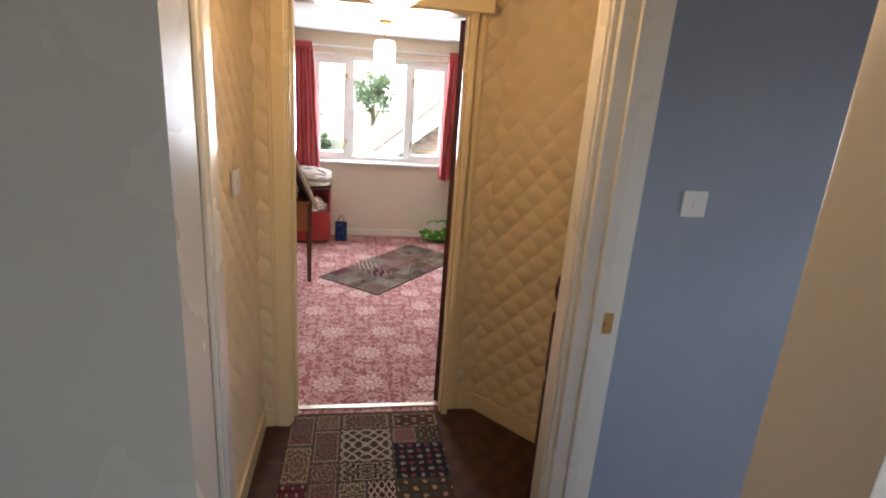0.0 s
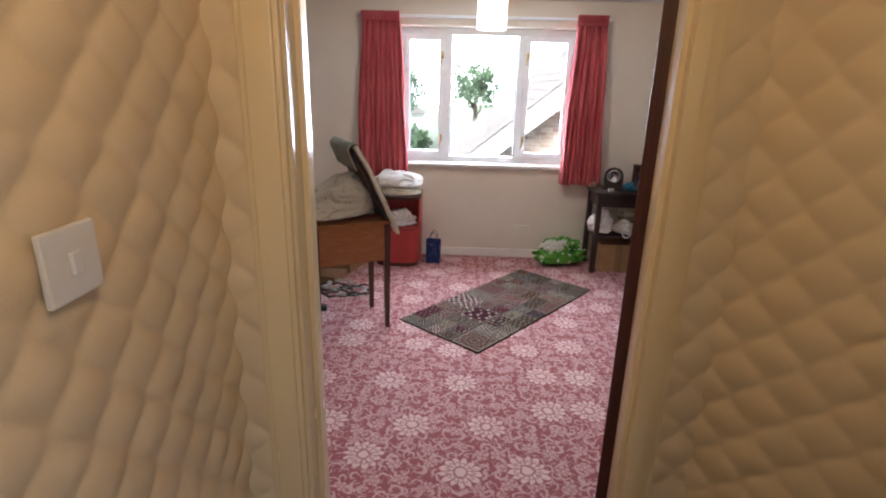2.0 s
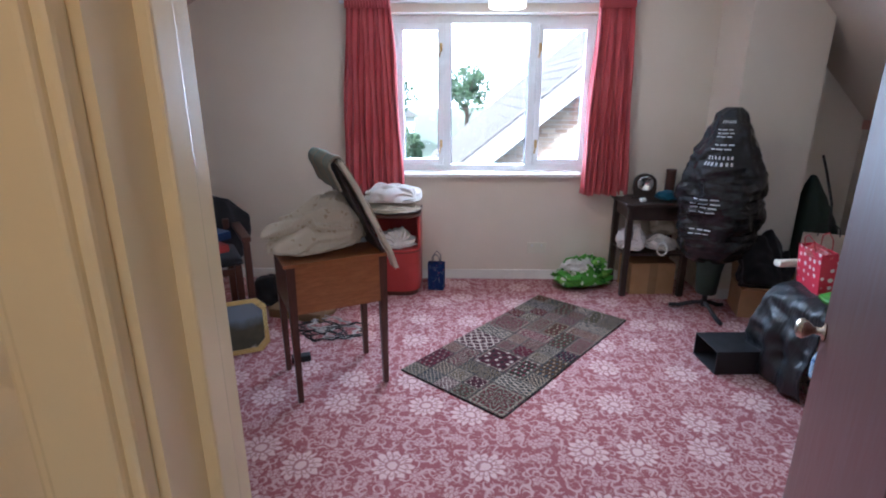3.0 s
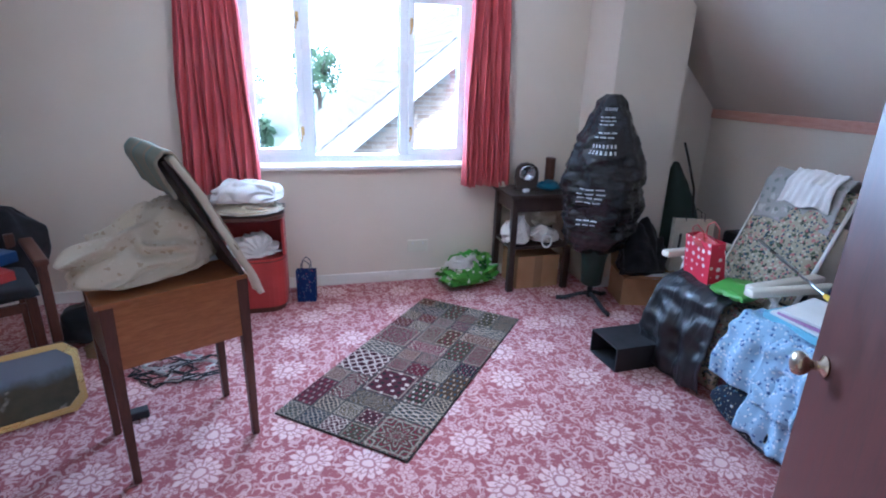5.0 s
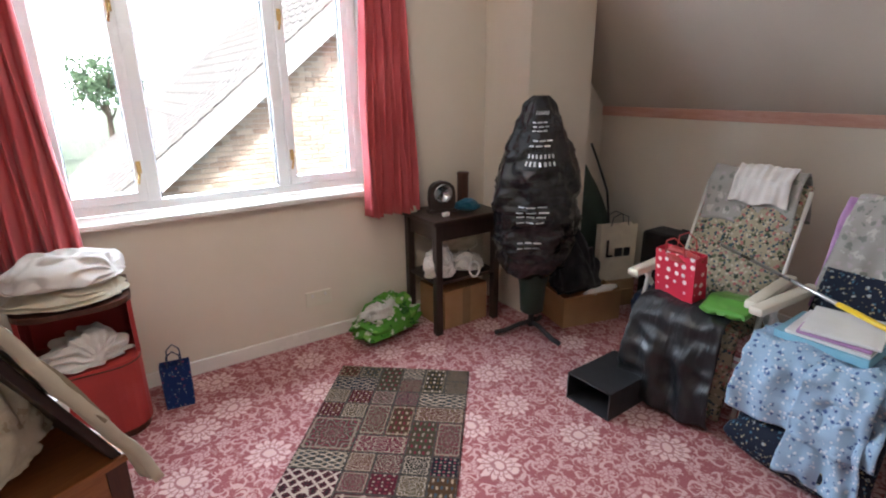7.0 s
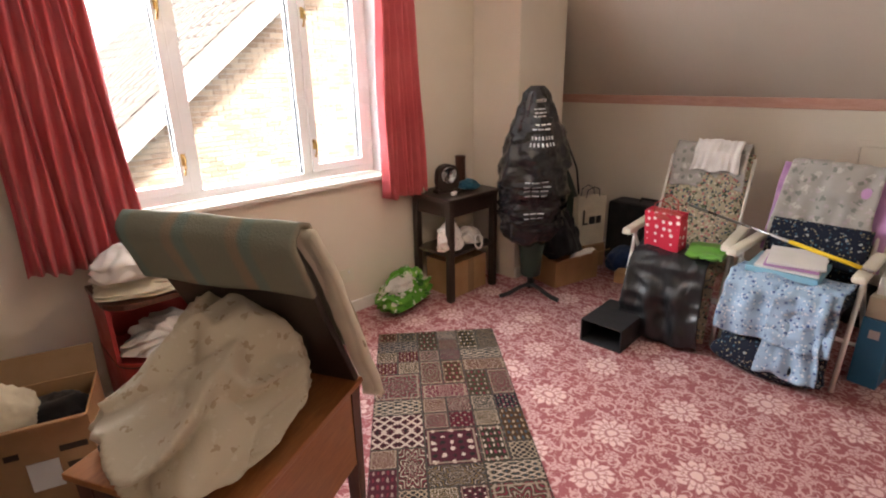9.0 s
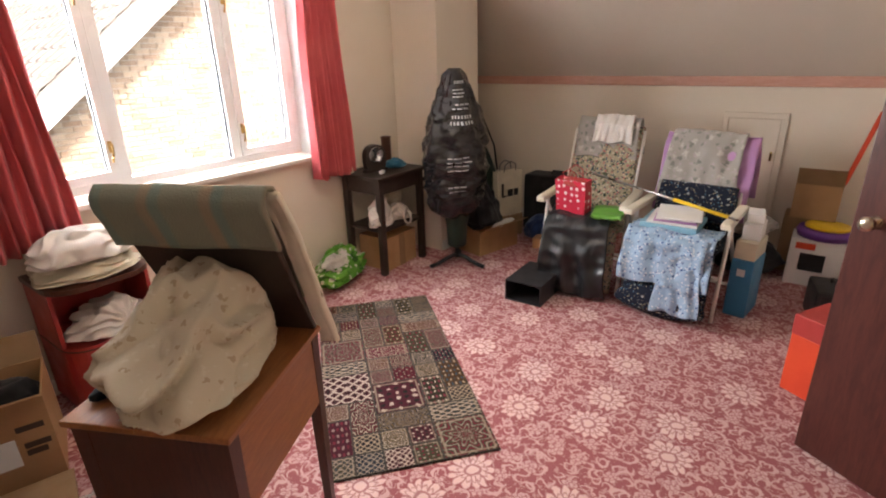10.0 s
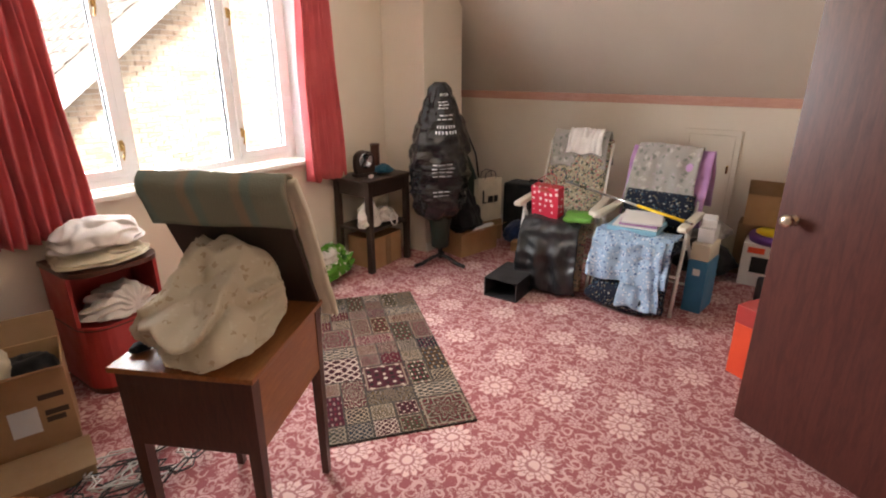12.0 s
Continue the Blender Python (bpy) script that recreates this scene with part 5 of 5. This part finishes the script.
laid("black_sack", drape([(-0.12, 0.475), (0.0, 0.475), (0.075, 0.43), (0.135, 0.25), (0.150, 0.02)], 0.40, 0.020, 1.0, 6.0, 0.12), M_BINBAGMATT, P1, "black polythene sack draped over the front of the recliner", "bag")
laid("striped_cloth", drape([(-0.70, 0.74), (-0.655, 0.93), (-0.60, 0.99), (-0.535, 0.93), (-0.475, 0.74)], 0.40, 0.010, 2.0, 7.0), M_CAMO, P1, "grey-brown patterned cloth over the recliner's back", "cloth")
laid("frilled_cloth", drape([(-0.66, 0.94), (-0.60, 1.003), (-0.525, 0.95), (-0.490, 0.84)], 0.25, 0.011, 3.0, 13.0), M_WHITECLOTH, P1 @ pose(0, 0.035, 0), "cream frilled cloth over the patterned cloth", "cloth")
pk = gift_bag("polka_dot_bag", 0, 0, 0, 0, 0.19, 0.09, 0.215, M_POLKA, "red paper gift bag with white polka dots on the recliner", M_RED)
pk.matrix_world = P1 @ pose(-0.05, -0.06, 0.475, 8, 0, 78)
part("tissue", lump(0.08, 0.035, 0.03, 5.0, 0.4), M_RED, pk).location = (0, 0, 0.175)
laid("green_packet", drape([(-0.20, 0.50), (-0.05, 0.525), (0.05, 0.50)], 0.17, 0.006, 6.0, 3.0, thick=0.022), M_GREEN, P1 @ pose(0.0, 0.16, 0.0), "bright green folded plastic packet on the recliner", "packet")
laid("lilac_towel", drape([(-0.66, 0.55), (-0.635, 0.84), (-0.58, 0.925), (-0.51, 0.84), (-0.43, 0.58), (-0.40, 0.47)], 0.51, 0.008, 4.0, 5.0), M_LILAC, P2, "lilac towel over the recliner's back", "towel")
laid("faded_cover", drape([(-0.67, 0.70), (-0.64, 0.86), (-0.58, 0.945), (-0.495, 0.85), (-0.41, 0.60), (-0.385, 0.47)], 0.41, 0.014, 5.0, 9.0, 0.12), M_CAMO, P2 @ pose(0.0, -0.02, 0), "faded grey flowered chair cover over the towel", "cloth")
laid("blue_flowered_cloth", drape([(-0.12, 0.475), (0.02, 0.475), (0.085, 0.43), (0.125, 0.30), (0.145, 0.21)], 0.46, 0.016, 6.0, 8.0, 0.05), M_FLORALBLUE, P2, "pale blue flowered cloth draped over the recliner's seat", "cloth")
laid("blue_trousers", drape([(0.06, 0.47), (0.105, 0.43), (0.14, 0.28), (0.165, 0.07)], 0.22, 0.018, 7.5, 6.0, 0.2), M_FLORALBLUE, P2 @ pose(0, 0.09, 0), "pale blue flowered trousers hanging over the seat", "clothes")
laid("dark_cushion", lump(0.075, 0.23, 0.125, 4.0, 0.12, 2.0), M_FLORALDARK, P2 @ pose(0.085, -0.01, 0.0), "dark flowered cushion sagging against the chair front", "cushion")
laid("dark_pillow", slab((-0.30, 0.47), (-0.40, 0.66), 0.42, 0.07, 3.0), M_FLORALDARK, P2, "dark flowered pillow at the recliner's back", "cushion")
for i, (mt, w2, lb) in enumerate(((M_PALEBLUE, 0.30, "pale blue ring folder on the recliner"), (M_WHITE, 0.26, "white papers on the folder"), (M_LILAC, 0.22, "pale lilac notebook on the papers"), (M_WHITE, 0.23, "white notepad on the pile"))):
    single("folder" if i == 0 else "notebook", box(-0.10, 0.11, -w2 / 2, w2 / 2, 0, 0.030 if i == 0 else 0.012, 0.003), mt, P2 @ pose(-0.12, -0.04 + 0.01 * i, (0.482, 0.515, 0.530, 0.545)[i], 0, 6, 4 * i), lb, "stationery", "stationery pile")
a, b = Vector((2.02, 4.42, 0.66)), Vector((1.66, 3.52, 0.585))
cn = tagged(new("walking_cane"), "slim steel cane with a yellow end lying across both recliners", "cane")
part("shaft", rod(a, b, 0.007), M_STEEL, cn, "", True)
part("grip", rod(a.lerp(b, 0.62), a.lerp(b, 0.95), 0.010), M_YELLOW, cn, "yellow end sleeve", True)

# boxes beside the recliners
bb = thing("blue_box", 1.90, 3.46, 0, -8, "tall blue cardboard box standing beside the recliner", "box")
part("body", box(-0.11, 0.11, -0.055, 0.055, 0, 0.33, 0.004), M_BLUECARD, bb)
part("label", box(-0.1125, -0.110, -0.02, 0.02, 0.24, 0.28), M_WHITE, bb, "small white printed label")
single("white_carton", box(-0.10, 0.10, -0.052, 0.052, 0, 0.10, 0.004), M_CREAMCLOTH, pose(1.90, 3.46, 0.332, 0, 0, -8), "cream carton on the blue box", "box", "cartons on the blue box")
single("white_carton", box(-0.08, 0.08, -0.045, 0.045, 0, 0.085, 0.004), M_WHITE, pose(1.92, 3.46, 0.434, 0, 0, -2), "white carton on top of the pile", "box", "cartons on the blue box")
single("white_carton", box(-0.07, 0.07, -0.04, 0.04, 0, 0.05, 0.004), M_WHITE, pose(1.94, 3.465, 0.521, 0, 0, 6), "small white carton on top of the pile", "box", "cartons on the blue box")
single("shoe_rack_bag", lump(0.20, 0.20, 0.14, 30.0, 0.25, 3), M_BLACKCLOTH, pose(2.55, 3.55, 0), "black bag in the shade by the low wall", "bag", smooth=True)
single("grey_bundle", lump(0.15, 0.14, 0.08, 31.0, 0.3, 3), M_CAMO, pose(2.55, 3.55, 0.262), "grey cloth bundle on the black bag", "clothes", smooth=True)
ob = thing("appliance_box", 2.60, 3.17, 0, 0, "white printed appliance carton standing by the low wall", "box")
part("body", box(-0.14, 0.14, -0.15, 0.13, 0, 0.30, 0.004), M_WHITE, ob)
part("side_print", box(-0.1425, -0.140, -0.06, 0.07, 0.10, 0.21), M_BLACK, ob, "dark printed picture")
part("label", box(-0.1425, -0.140, 0.0, 0.10, 0.235, 0.275), M_ORANGE, ob, "red printed band")
single("purple_tray", lathe([(0.15, 0), (0.16, 0.03), (0.15, 0.05), (0.13, 0.055)], 24), M_PURPLE, pose(2.58, 3.13, 0.302), "round purple and yellow packet on the carton", "packet", smooth=True)
single("yellow_lid", lathe([(0.12, 0), (0.12, 0.012), (0.10, 0.018)], 24), M_YELLOW, pose(2.58, 3.13, 0.358), "round yellow lid on the purple packet", "lid", smooth=True)
ob = open_box(2.72, 3.22, 90, 0.24, 0.18, 0.22, "small open cardboard box on a crate by the wall")
ob.location.z = 0.38
single("wooden_crate", box(-0.10, 0.10, -0.13, 0.13, 0, 0.379, 0.004), M_CARDIN, pose(2.76, 3.24, 0), "plain brown crate against the low wall", "box")
gr = tagged(new("litter_picker"), "long orange-red picker leaning against the low wall", "tool")
part("shaft", rod((2.72, 3.10, 0.60), (2.84, 3.00, 1.02), 0.014), M_ORANGE, gr, "", True)
part("tip", rod((2.66, 3.13, 0.40), (2.72, 3.10, 0.60), 0.007), M_STEEL, gr, "", True)
bc = thing("black_case", 2.02, 3.06, 0, 12, "small black carrying case on the carpet", "case")
part("body", box(-0.13, 0.13, -0.09, 0.09, 0, 0.20, 0.02), M_BLACK, bc)
part("handle", tube([(-0.05, 0, 0.195), (-0.04, 0, 0.225), (0.04, 0, 0.225), (0.05, 0, 0.195)], 0.007), M_BLACK, bc, smooth=True)
rb = thing("red_box", 1.20, 3.02, 0, 60, "bright orange-red carton standing behind the open door", "box")
part("body", box(-0.15, 0.15, -0.12, 0.10, 0, 0.27, 0.004), M_ORANGE, rb)
part("lid", box(-0.152, 0.152, -0.122, 0.102, 0.27, 0.36, 0.004), M_RED, rb)


# ---- the far corner: chair, books, picture, bags ----
def corner_chair():
    c = thing("dining_chair", -1.63, 4.98, 0, 30, "dark wooden chair with black padding, piled with boxes", "chair")
    for x, y, h2 in ((-0.20, -0.20, 0.42), (0.20, -0.20, 0.42), (-0.20, 0.20, 0.62), (0.20, 0.20, 0.62)):
        part("leg", box(x - 0.02, x + 0.02, y - 0.02, y + 0.02, 0, h2, 0.004), M_DARKWOOD, c)
    part("seat", slab((-0.23, 0.44), (0.23, 0.44), 0.46, 0.08, 2.0), M_BLACKCLOTH, c, "black padded seat", True)
    bm = bundle(0.33, 0.25, 0.09, 31, 12, 0.10, 5, 0.03)
    for v in bm.verts:
        k = max(abs(v.co.x) / 0.33, abs(v.co.y) / 0.25, 1e-3)
        v.co.x, v.co.y = v.co.x * (0.75 + 0.25 / max(k, 0.5)), v.co.y * (0.75 + 0.25 / max(k, 0.5))
    back = part("backrest", bm, M_BLACKCLOTH, c, "black padded backrest", True)
    back.matrix_local = pose(0, 0.27, 0.545, 78, 0, 0)
    for x in (-0.26, 0.26):
        part("arm_post", box(x - 0.02, x + 0.02, -0.22, -0.18, 0, 0.56, 0.006), M_DARKWOOD, c)
        part("arm", box(x - 0.028, x + 0.028, -0.24, 0.20, 0.56, 0.59, 0.01), M_DARKWOOD, c)
    for y in (-0.2, 0.2):
        part("rail", box(-0.18, 0.18, y - 0.012, y + 0.012, 0.36, 0.40, 0.003), M_DARKWOOD, c)


corner_chair()
C = pose(-1.63, 4.98, 0, 0, 0, 30)
single("red_game_box", box(-0.16, 0.16, -0.12, 0.12, 0, 0.045, 0.003), M_RED, C @ pose(-0.02, -0.06, 0.482, 0, 0, 22), "flat red box on the chair seat", "box", "boxes on the chair")
single("white_box", box(-0.09, 0.09, -0.055, 0.055, 0, 0.06, 0.003), M_WHITE, C @ pose(-0.08, -0.07, 0.529, 0, 0, 10), "small white box on the red box", "box", "boxes on the chair")
single("dark_book", box(-0.11, 0.11, -0.08, 0.08, 0, 0.05, 0.003), M_NAVY, C @ pose(0.07, 0.03, 0.529, 0, 0, 30), "dark blue book lying on the red box", "book", "boxes on the chair")
laid("blue_shirt", drape([(-0.03, 0.62), (-0.02, 0.72), (0.02, 0.745), (0.08, 0.69), (0.12, 0.58), (0.13, 0.50)], 0.19, 0.012, 3.0, 4.0, -0.3), M_BLUECLOTH, C @ pose(-0.13, 0.19, 0, 0, 0, -90), "bright blue shirt hung over the chair's back", "clothes")
tb = gift_bag("teal_bag", -1.80, 4.56, 0, 12, 0.26, 0.11, 0.34, M_TEALBAG, "teal and white paper carrier bag standing by the chair", M_BLACK)
for a, b, c, d in ((-0.06, -0.03, 0.12, 0.15), (-0.02, 0.01, 0.10, 0.14), (0.02, 0.05, 0.13, 0.16), (-0.04, 0.03, 0.17, 0.185)):
    part("mark", box(a, b, -0.060, -0.054, c, d), M_BLACK, tb)
single("black_heap", lump(0.32, 0.28, 0.22, 40.0, 0.25, 2.5), M_BLACKCLOTH, pose(-2.35, 4.85, 0), "heap of black clothes beside the chair", "clothes", smooth=True)
single("black_shoe_bag", lump(0.14, 0.12, 0.12, 41.0, 0.25, 3), M_BLACKCLOTH, pose(-1.32, 5.30, 0), "black cloth bag on the carpet behind the table", "bag", smooth=True)


def picture():
    p = new("framed_picture")
    p.matrix_world = pose(-1.30, 4.57, 0, 0, 0, 25) @ pose(0, 0, 0, -16, 0, 0)
    tagged(p, "gilt octagonal framed landscape painting leaning against the chair", "picture")
    w, h2, c = 0.205, 0.30, 0.045

    def octo(o):
        return [(-w + o + c, o), (w - o - c, o), (w - o, o + c), (w - o, h2 - o - c), (w - o - c, h2 - o), (-w + o + c, h2 - o), (-w + o, h2 - o - c), (-w + o, o + c)]

    bm = bmesh.new()
    for o0, o1, y in ((0.0, 0.012, -0.022), (0.012, 0.024, -0.016)):
        A, B = octo(o0), octo(o1)
        for i in range(8):
            j = (i + 1) % 8
            v = [bm.verts.new((q[0], y2, q[1])) for y2 in (y, 0.0) for q in (A[i], A[j], B[j], B[i])]
            for f in ((0, 1, 2, 3), (7, 6, 5, 4), (0, 4, 5, 1), (1, 5, 6, 2), (2, 6, 7, 3), (3, 7, 4, 0)):
                bm.faces.new([v[k] for k in f])
    part("frame", bm, M_BRASS, p, "thin gilt frame")
    paint = mat("landscape_paint", (0.1, 0.1, 0.1), 0.35)
    n = Net(paint)
    v = n.coords()
    sep = n.add("SeparateXYZ")
    n.put(sep, {0: v})
    z = n.math("MULTIPLY_ADD", n.noise(v, 9.0, 4), 0.10, sep.outputs[2])
    col = n.mix(n.step(z, 0.18, 0.25), n.mix(n.noise(v, 22.0, 4), (0.03, 0.035, 0.015), (0.11, 0.085, 0.04)), (0.20, 0.24, 0.30))
    n.base(n.mix(n.math("MULTIPLY", n.step(n.noise(v, 14.0, 2), 0.6, 0.66), n.math("LESS_THAN", z, 0.2)), col, (0.30, 0.26, 0.20)))
    part("canvas", profile_y(octo(0.022), -0.008, 0.0), paint, p, "dim painted landscape")


picture()
cable = plain("white_cable", (0.55, 0.53, 0.5), (0.5, 0.48, 0.45), 0.5)
rnd = random.Random(3)
for i in range(5):
    cx, cy, ph = -0.78 + rnd.uniform(-0.12, 0.12), 4.83 + rnd.uniform(-0.1, 0.1), rnd.random() * 6
    pts = [(cx + (0.11 + 0.04 * math.sin(2.3 * k + ph)) * math.cos(k * 0.45 + ph), cy + (0.09 + 0.03 * math.cos(1.7 * k)) * math.sin(k * 0.45 + ph), 0.006 + 0.008 * i + 0.004 * math.sin(k)) for k in range(34)]
    single("loose_cable", tube(pts, 0.0035, 6), cable if i % 2 else M_BLACK, pose(0, 0, 0), "tangled thin cable lying on the carpet under the table", "cable", "cables under the table", True)
single("plug_adaptor", box(-0.05, 0.05, -0.025, 0.025, 0, 0.035, 0.006), M_BLACK, pose(-0.90, 4.52, 0, 0, 0, 20), "black plug adaptor on the carpet", "adaptor")


# ---- outside: neighbour's house, ground, trees ----
def outdoor():
    ground = plain("grass_ground", (0.10, 0.125, 0.07), (0.14, 0.16, 0.10), 0.9, 0.2, 8.0, 0.3)
    setting("ground", box(-300, 300, 6.4, 500, -3.2, -3.0), ground, "grass and gardens far below the window")
    haze = glow("bright_haze", (0.93, 0.97, 1.0), 1.1)
    setting("backdrop", box(-260, 260, 150, 151, -5, 120), haze, "bright overcast sky and haze in the distance")
    brick_a = plain("buff_brick", (0.36, 0.22, 0.14), (0.45, 0.32, 0.22), 0.85, 2.0, 60.0, 0.3)
    info = Net(brick_a)
    rnd = info.add("ObjectInfo").outputs["Random"]
    info.base(info.mix(rnd, (0.36, 0.25, 0.18), (0.60, 0.49, 0.38)))
    mortar = plain("mortar", (0.60, 0.57, 0.52), (0.55, 0.52, 0.47), 0.9, 3.0, 80.0, 0.3)
    tile = plain("roof_tile", (0.20, 0.18, 0.165), (0.26, 0.235, 0.21), 0.85, 1.0, 30.0, 0.3)
    white = plain("white_board", (0.80, 0.80, 0.78), (0.75, 0.75, 0.73), 0.5, 1.0, 30.0, 0.05)
    x0, z0, k, xa, y0, y1 = -0.75, -0.58, 0.8, 5.2, 11.5, 17.5
    za = z0 + k * (xa - x0)
    hs = thing("house", xa, y0, -3.0, 0, "neighbouring brick house with a tiled gable roof and white bargeboards", "house")
    bm = profile_y([(x0 + 0.4 - xa, 0), (2 * xa - x0 - 0.4 - xa, 0), (2 * xa - x0 - 0.4 - xa, z0 + 3.2), (0, za + 2.9), (x0 + 0.4 - xa, z0 + 3.2)], 0.02, y1 - y0)
    wall = part("wall", bm, mortar, hs, "pale mortar and brick gable")
    slope = math.degrees(math.atan(k))
    for s in (1, -1):
        ln = (xa - x0) / math.cos(math.radians(slope))
        bm = box(-ln, 0, -0.25, y1 - y0 + 0.2, 0, 0.08)
        roof = part("roof", bm, tile, hs)
        roof.matrix_local = pose(0, 0, za + 3.0, 0, -slope, 0) if s == 1 else pose(0, y1 - y0, za + 3.0, 0, -slope, 180)
        if s == 1:
            shared = None
            for i in range(26):
                if shared is None:
                    bm = bmesh.new()
                    for c in range(19):
                        box(-0.33, 0.0, -0.26 + c * 0.34, 0.07 + c * 0.34, 0.0, 0.03, bm=bm)
                        box(-0.33, 0.0, -0.26 + c * 0.34, -0.20 + c * 0.34, 0.03, 0.055, bm=bm)
                    course = part("tile_course", bm, tile, roof)
                    shared = course.data
                else:
                    course = new("tile_course", shared)
                    course.parent = roof
                course.matrix_local = pose(-0.28 * i, 0, 0.085, 0, 4, 0)
        bm = box(-ln - 0.05, 0, -0.30, -0.262, -0.26, 0.05, 0.006)
        board = part("bargeboard", bm, white, hs, "white painted bargeboard")
        board.matrix_local = pose(0, 0, za + 3.0, 0, -slope, 0) if s == 1 else pose(0, 0, za + 3.0, 0, slope, 0) @ Matrix.Diagonal((-1, 1, 1, 1))
    mesh, rest = None, bmesh.new()
    count = 0
    for r in range(64):
        z = 1.9 + 0.075 * r
        for c in range(34):
            x = 0.2 + 0.225 * c + (0.1125 if r % 2 else 0)
            if z - 3.0 + 0.34 > z0 + k * (x - x0) or x < x0 + 0.45:
                continue
            if count < 300 and 0.6 < x < 3.4 and 2.9 < z < 5.0:
                count += 1
                if mesh is None:
                    b = part("brick", box(0, 0.215, 0, 0.03, 0, 0.065, 0.003), brick_a, wall)
                    mesh = b.data
                else:
                    b = new("brick", mesh)
                    b.parent = wall
                b.matrix_local = pose(x - xa, 0.0, z)
            else:
                box(x - xa, x - xa + 0.215, 0.002, 0.03, z, z + 0.065, bm=rest)
    brick_b = plain("buff_brick_rest", (0.36, 0.22, 0.14), (0.45, 0.32, 0.22), 0.85, 2.0, 60.0, 0.3)
    n2 = Net(brick_b)
    n2.base(n2.mix(n2.add("NewGeometry").outputs["Random Per Island"], (0.36, 0.25, 0.18), (0.60, 0.49, 0.38)))
    part("bricks_far", rest, brick_b, wall)["kind"] = "stuff"

    leaf = plain("foliage", (0.07, 0.12, 0.06), (0.10, 0.15, 0.07), 0.8, 1.0, 20.0, 0.3)
    bark = plain("bark", (0.07, 0.05, 0.035), (0.10, 0.07, 0.05), 0.9, 4.0, 40.0, 0.4)

    def tree(x, y, h2, spread, seed):
        rnd2 = random.Random(seed)
        t = thing("tree", x, y, -3.0, 0, "leafy green garden tree behind the houses", "tree", "garden trees")
        bm = rod((0, 0, 0), (0.1, 0, h2 * 0.55), 0.22, 0.12)
        for i in range(6):
            a = i * 1.05 + rnd2.random()
            rod((0.08, 0, h2 * (0.35 + 0.04 * i)), (spread * 0.6 * math.cos(a), spread * 0.6 * math.sin(a), h2 * (0.55 + 0.06 * i)), 0.08, 0.03, bm=bm)
        part("trunk", bm, bark, t)
        bm = bmesh.new()
        for i in range(1500):
            a, e, r = rnd2.random() * math.tau, rnd2.uniform(-0.7, 1.0), rnd2.random() ** 0.4
            lob = 0.75 + 0.35 * math.sin(3 * a + seed) * math.cos(4 * e)
            c = Vector((math.cos(a) * math.cos(e) * spread * r * lob, math.sin(a) * math.cos(e) * spread * r * lob, h2 * 0.68 + math.sin(e) * h2 * 0.33 * r))
            q = Euler((rnd2.random() * 6, rnd2.random() * 6, rnd2.random() * 6)).to_matrix()
            s = rnd2.uniform(0.1, 0.22)
            bm.faces.new([bm.verts.new(c + q @ Vector(p) * s) for p in ((-1, 0, 0), (0, -0.5, 0.1), (1, 0, 0), (0, 0.5, 0.1))])
        part("crown", bm, leaf, t)

    for args in ((-4.5, 40, 6.0, 2.2, 1), (1.0, 42, 6.6, 2.4, 2), (-10, 44, 6.0, 2.8, 4), (-2.2, 24, 3.0, 1.1, 6)):
        tree(*args)
    far = thing("far_house", -6, 44, -3, 8, "small distant house with a tiled roof among trees", "house")
    part("wall", box(-3, 3, 0, 5, 0, 2.6), white, far)
    part("roof", profile_y([(-3.3, 2.5), (3.3, 2.5), (0, 4.6)], -0.3, 5.3), tile, far)


outdoor()
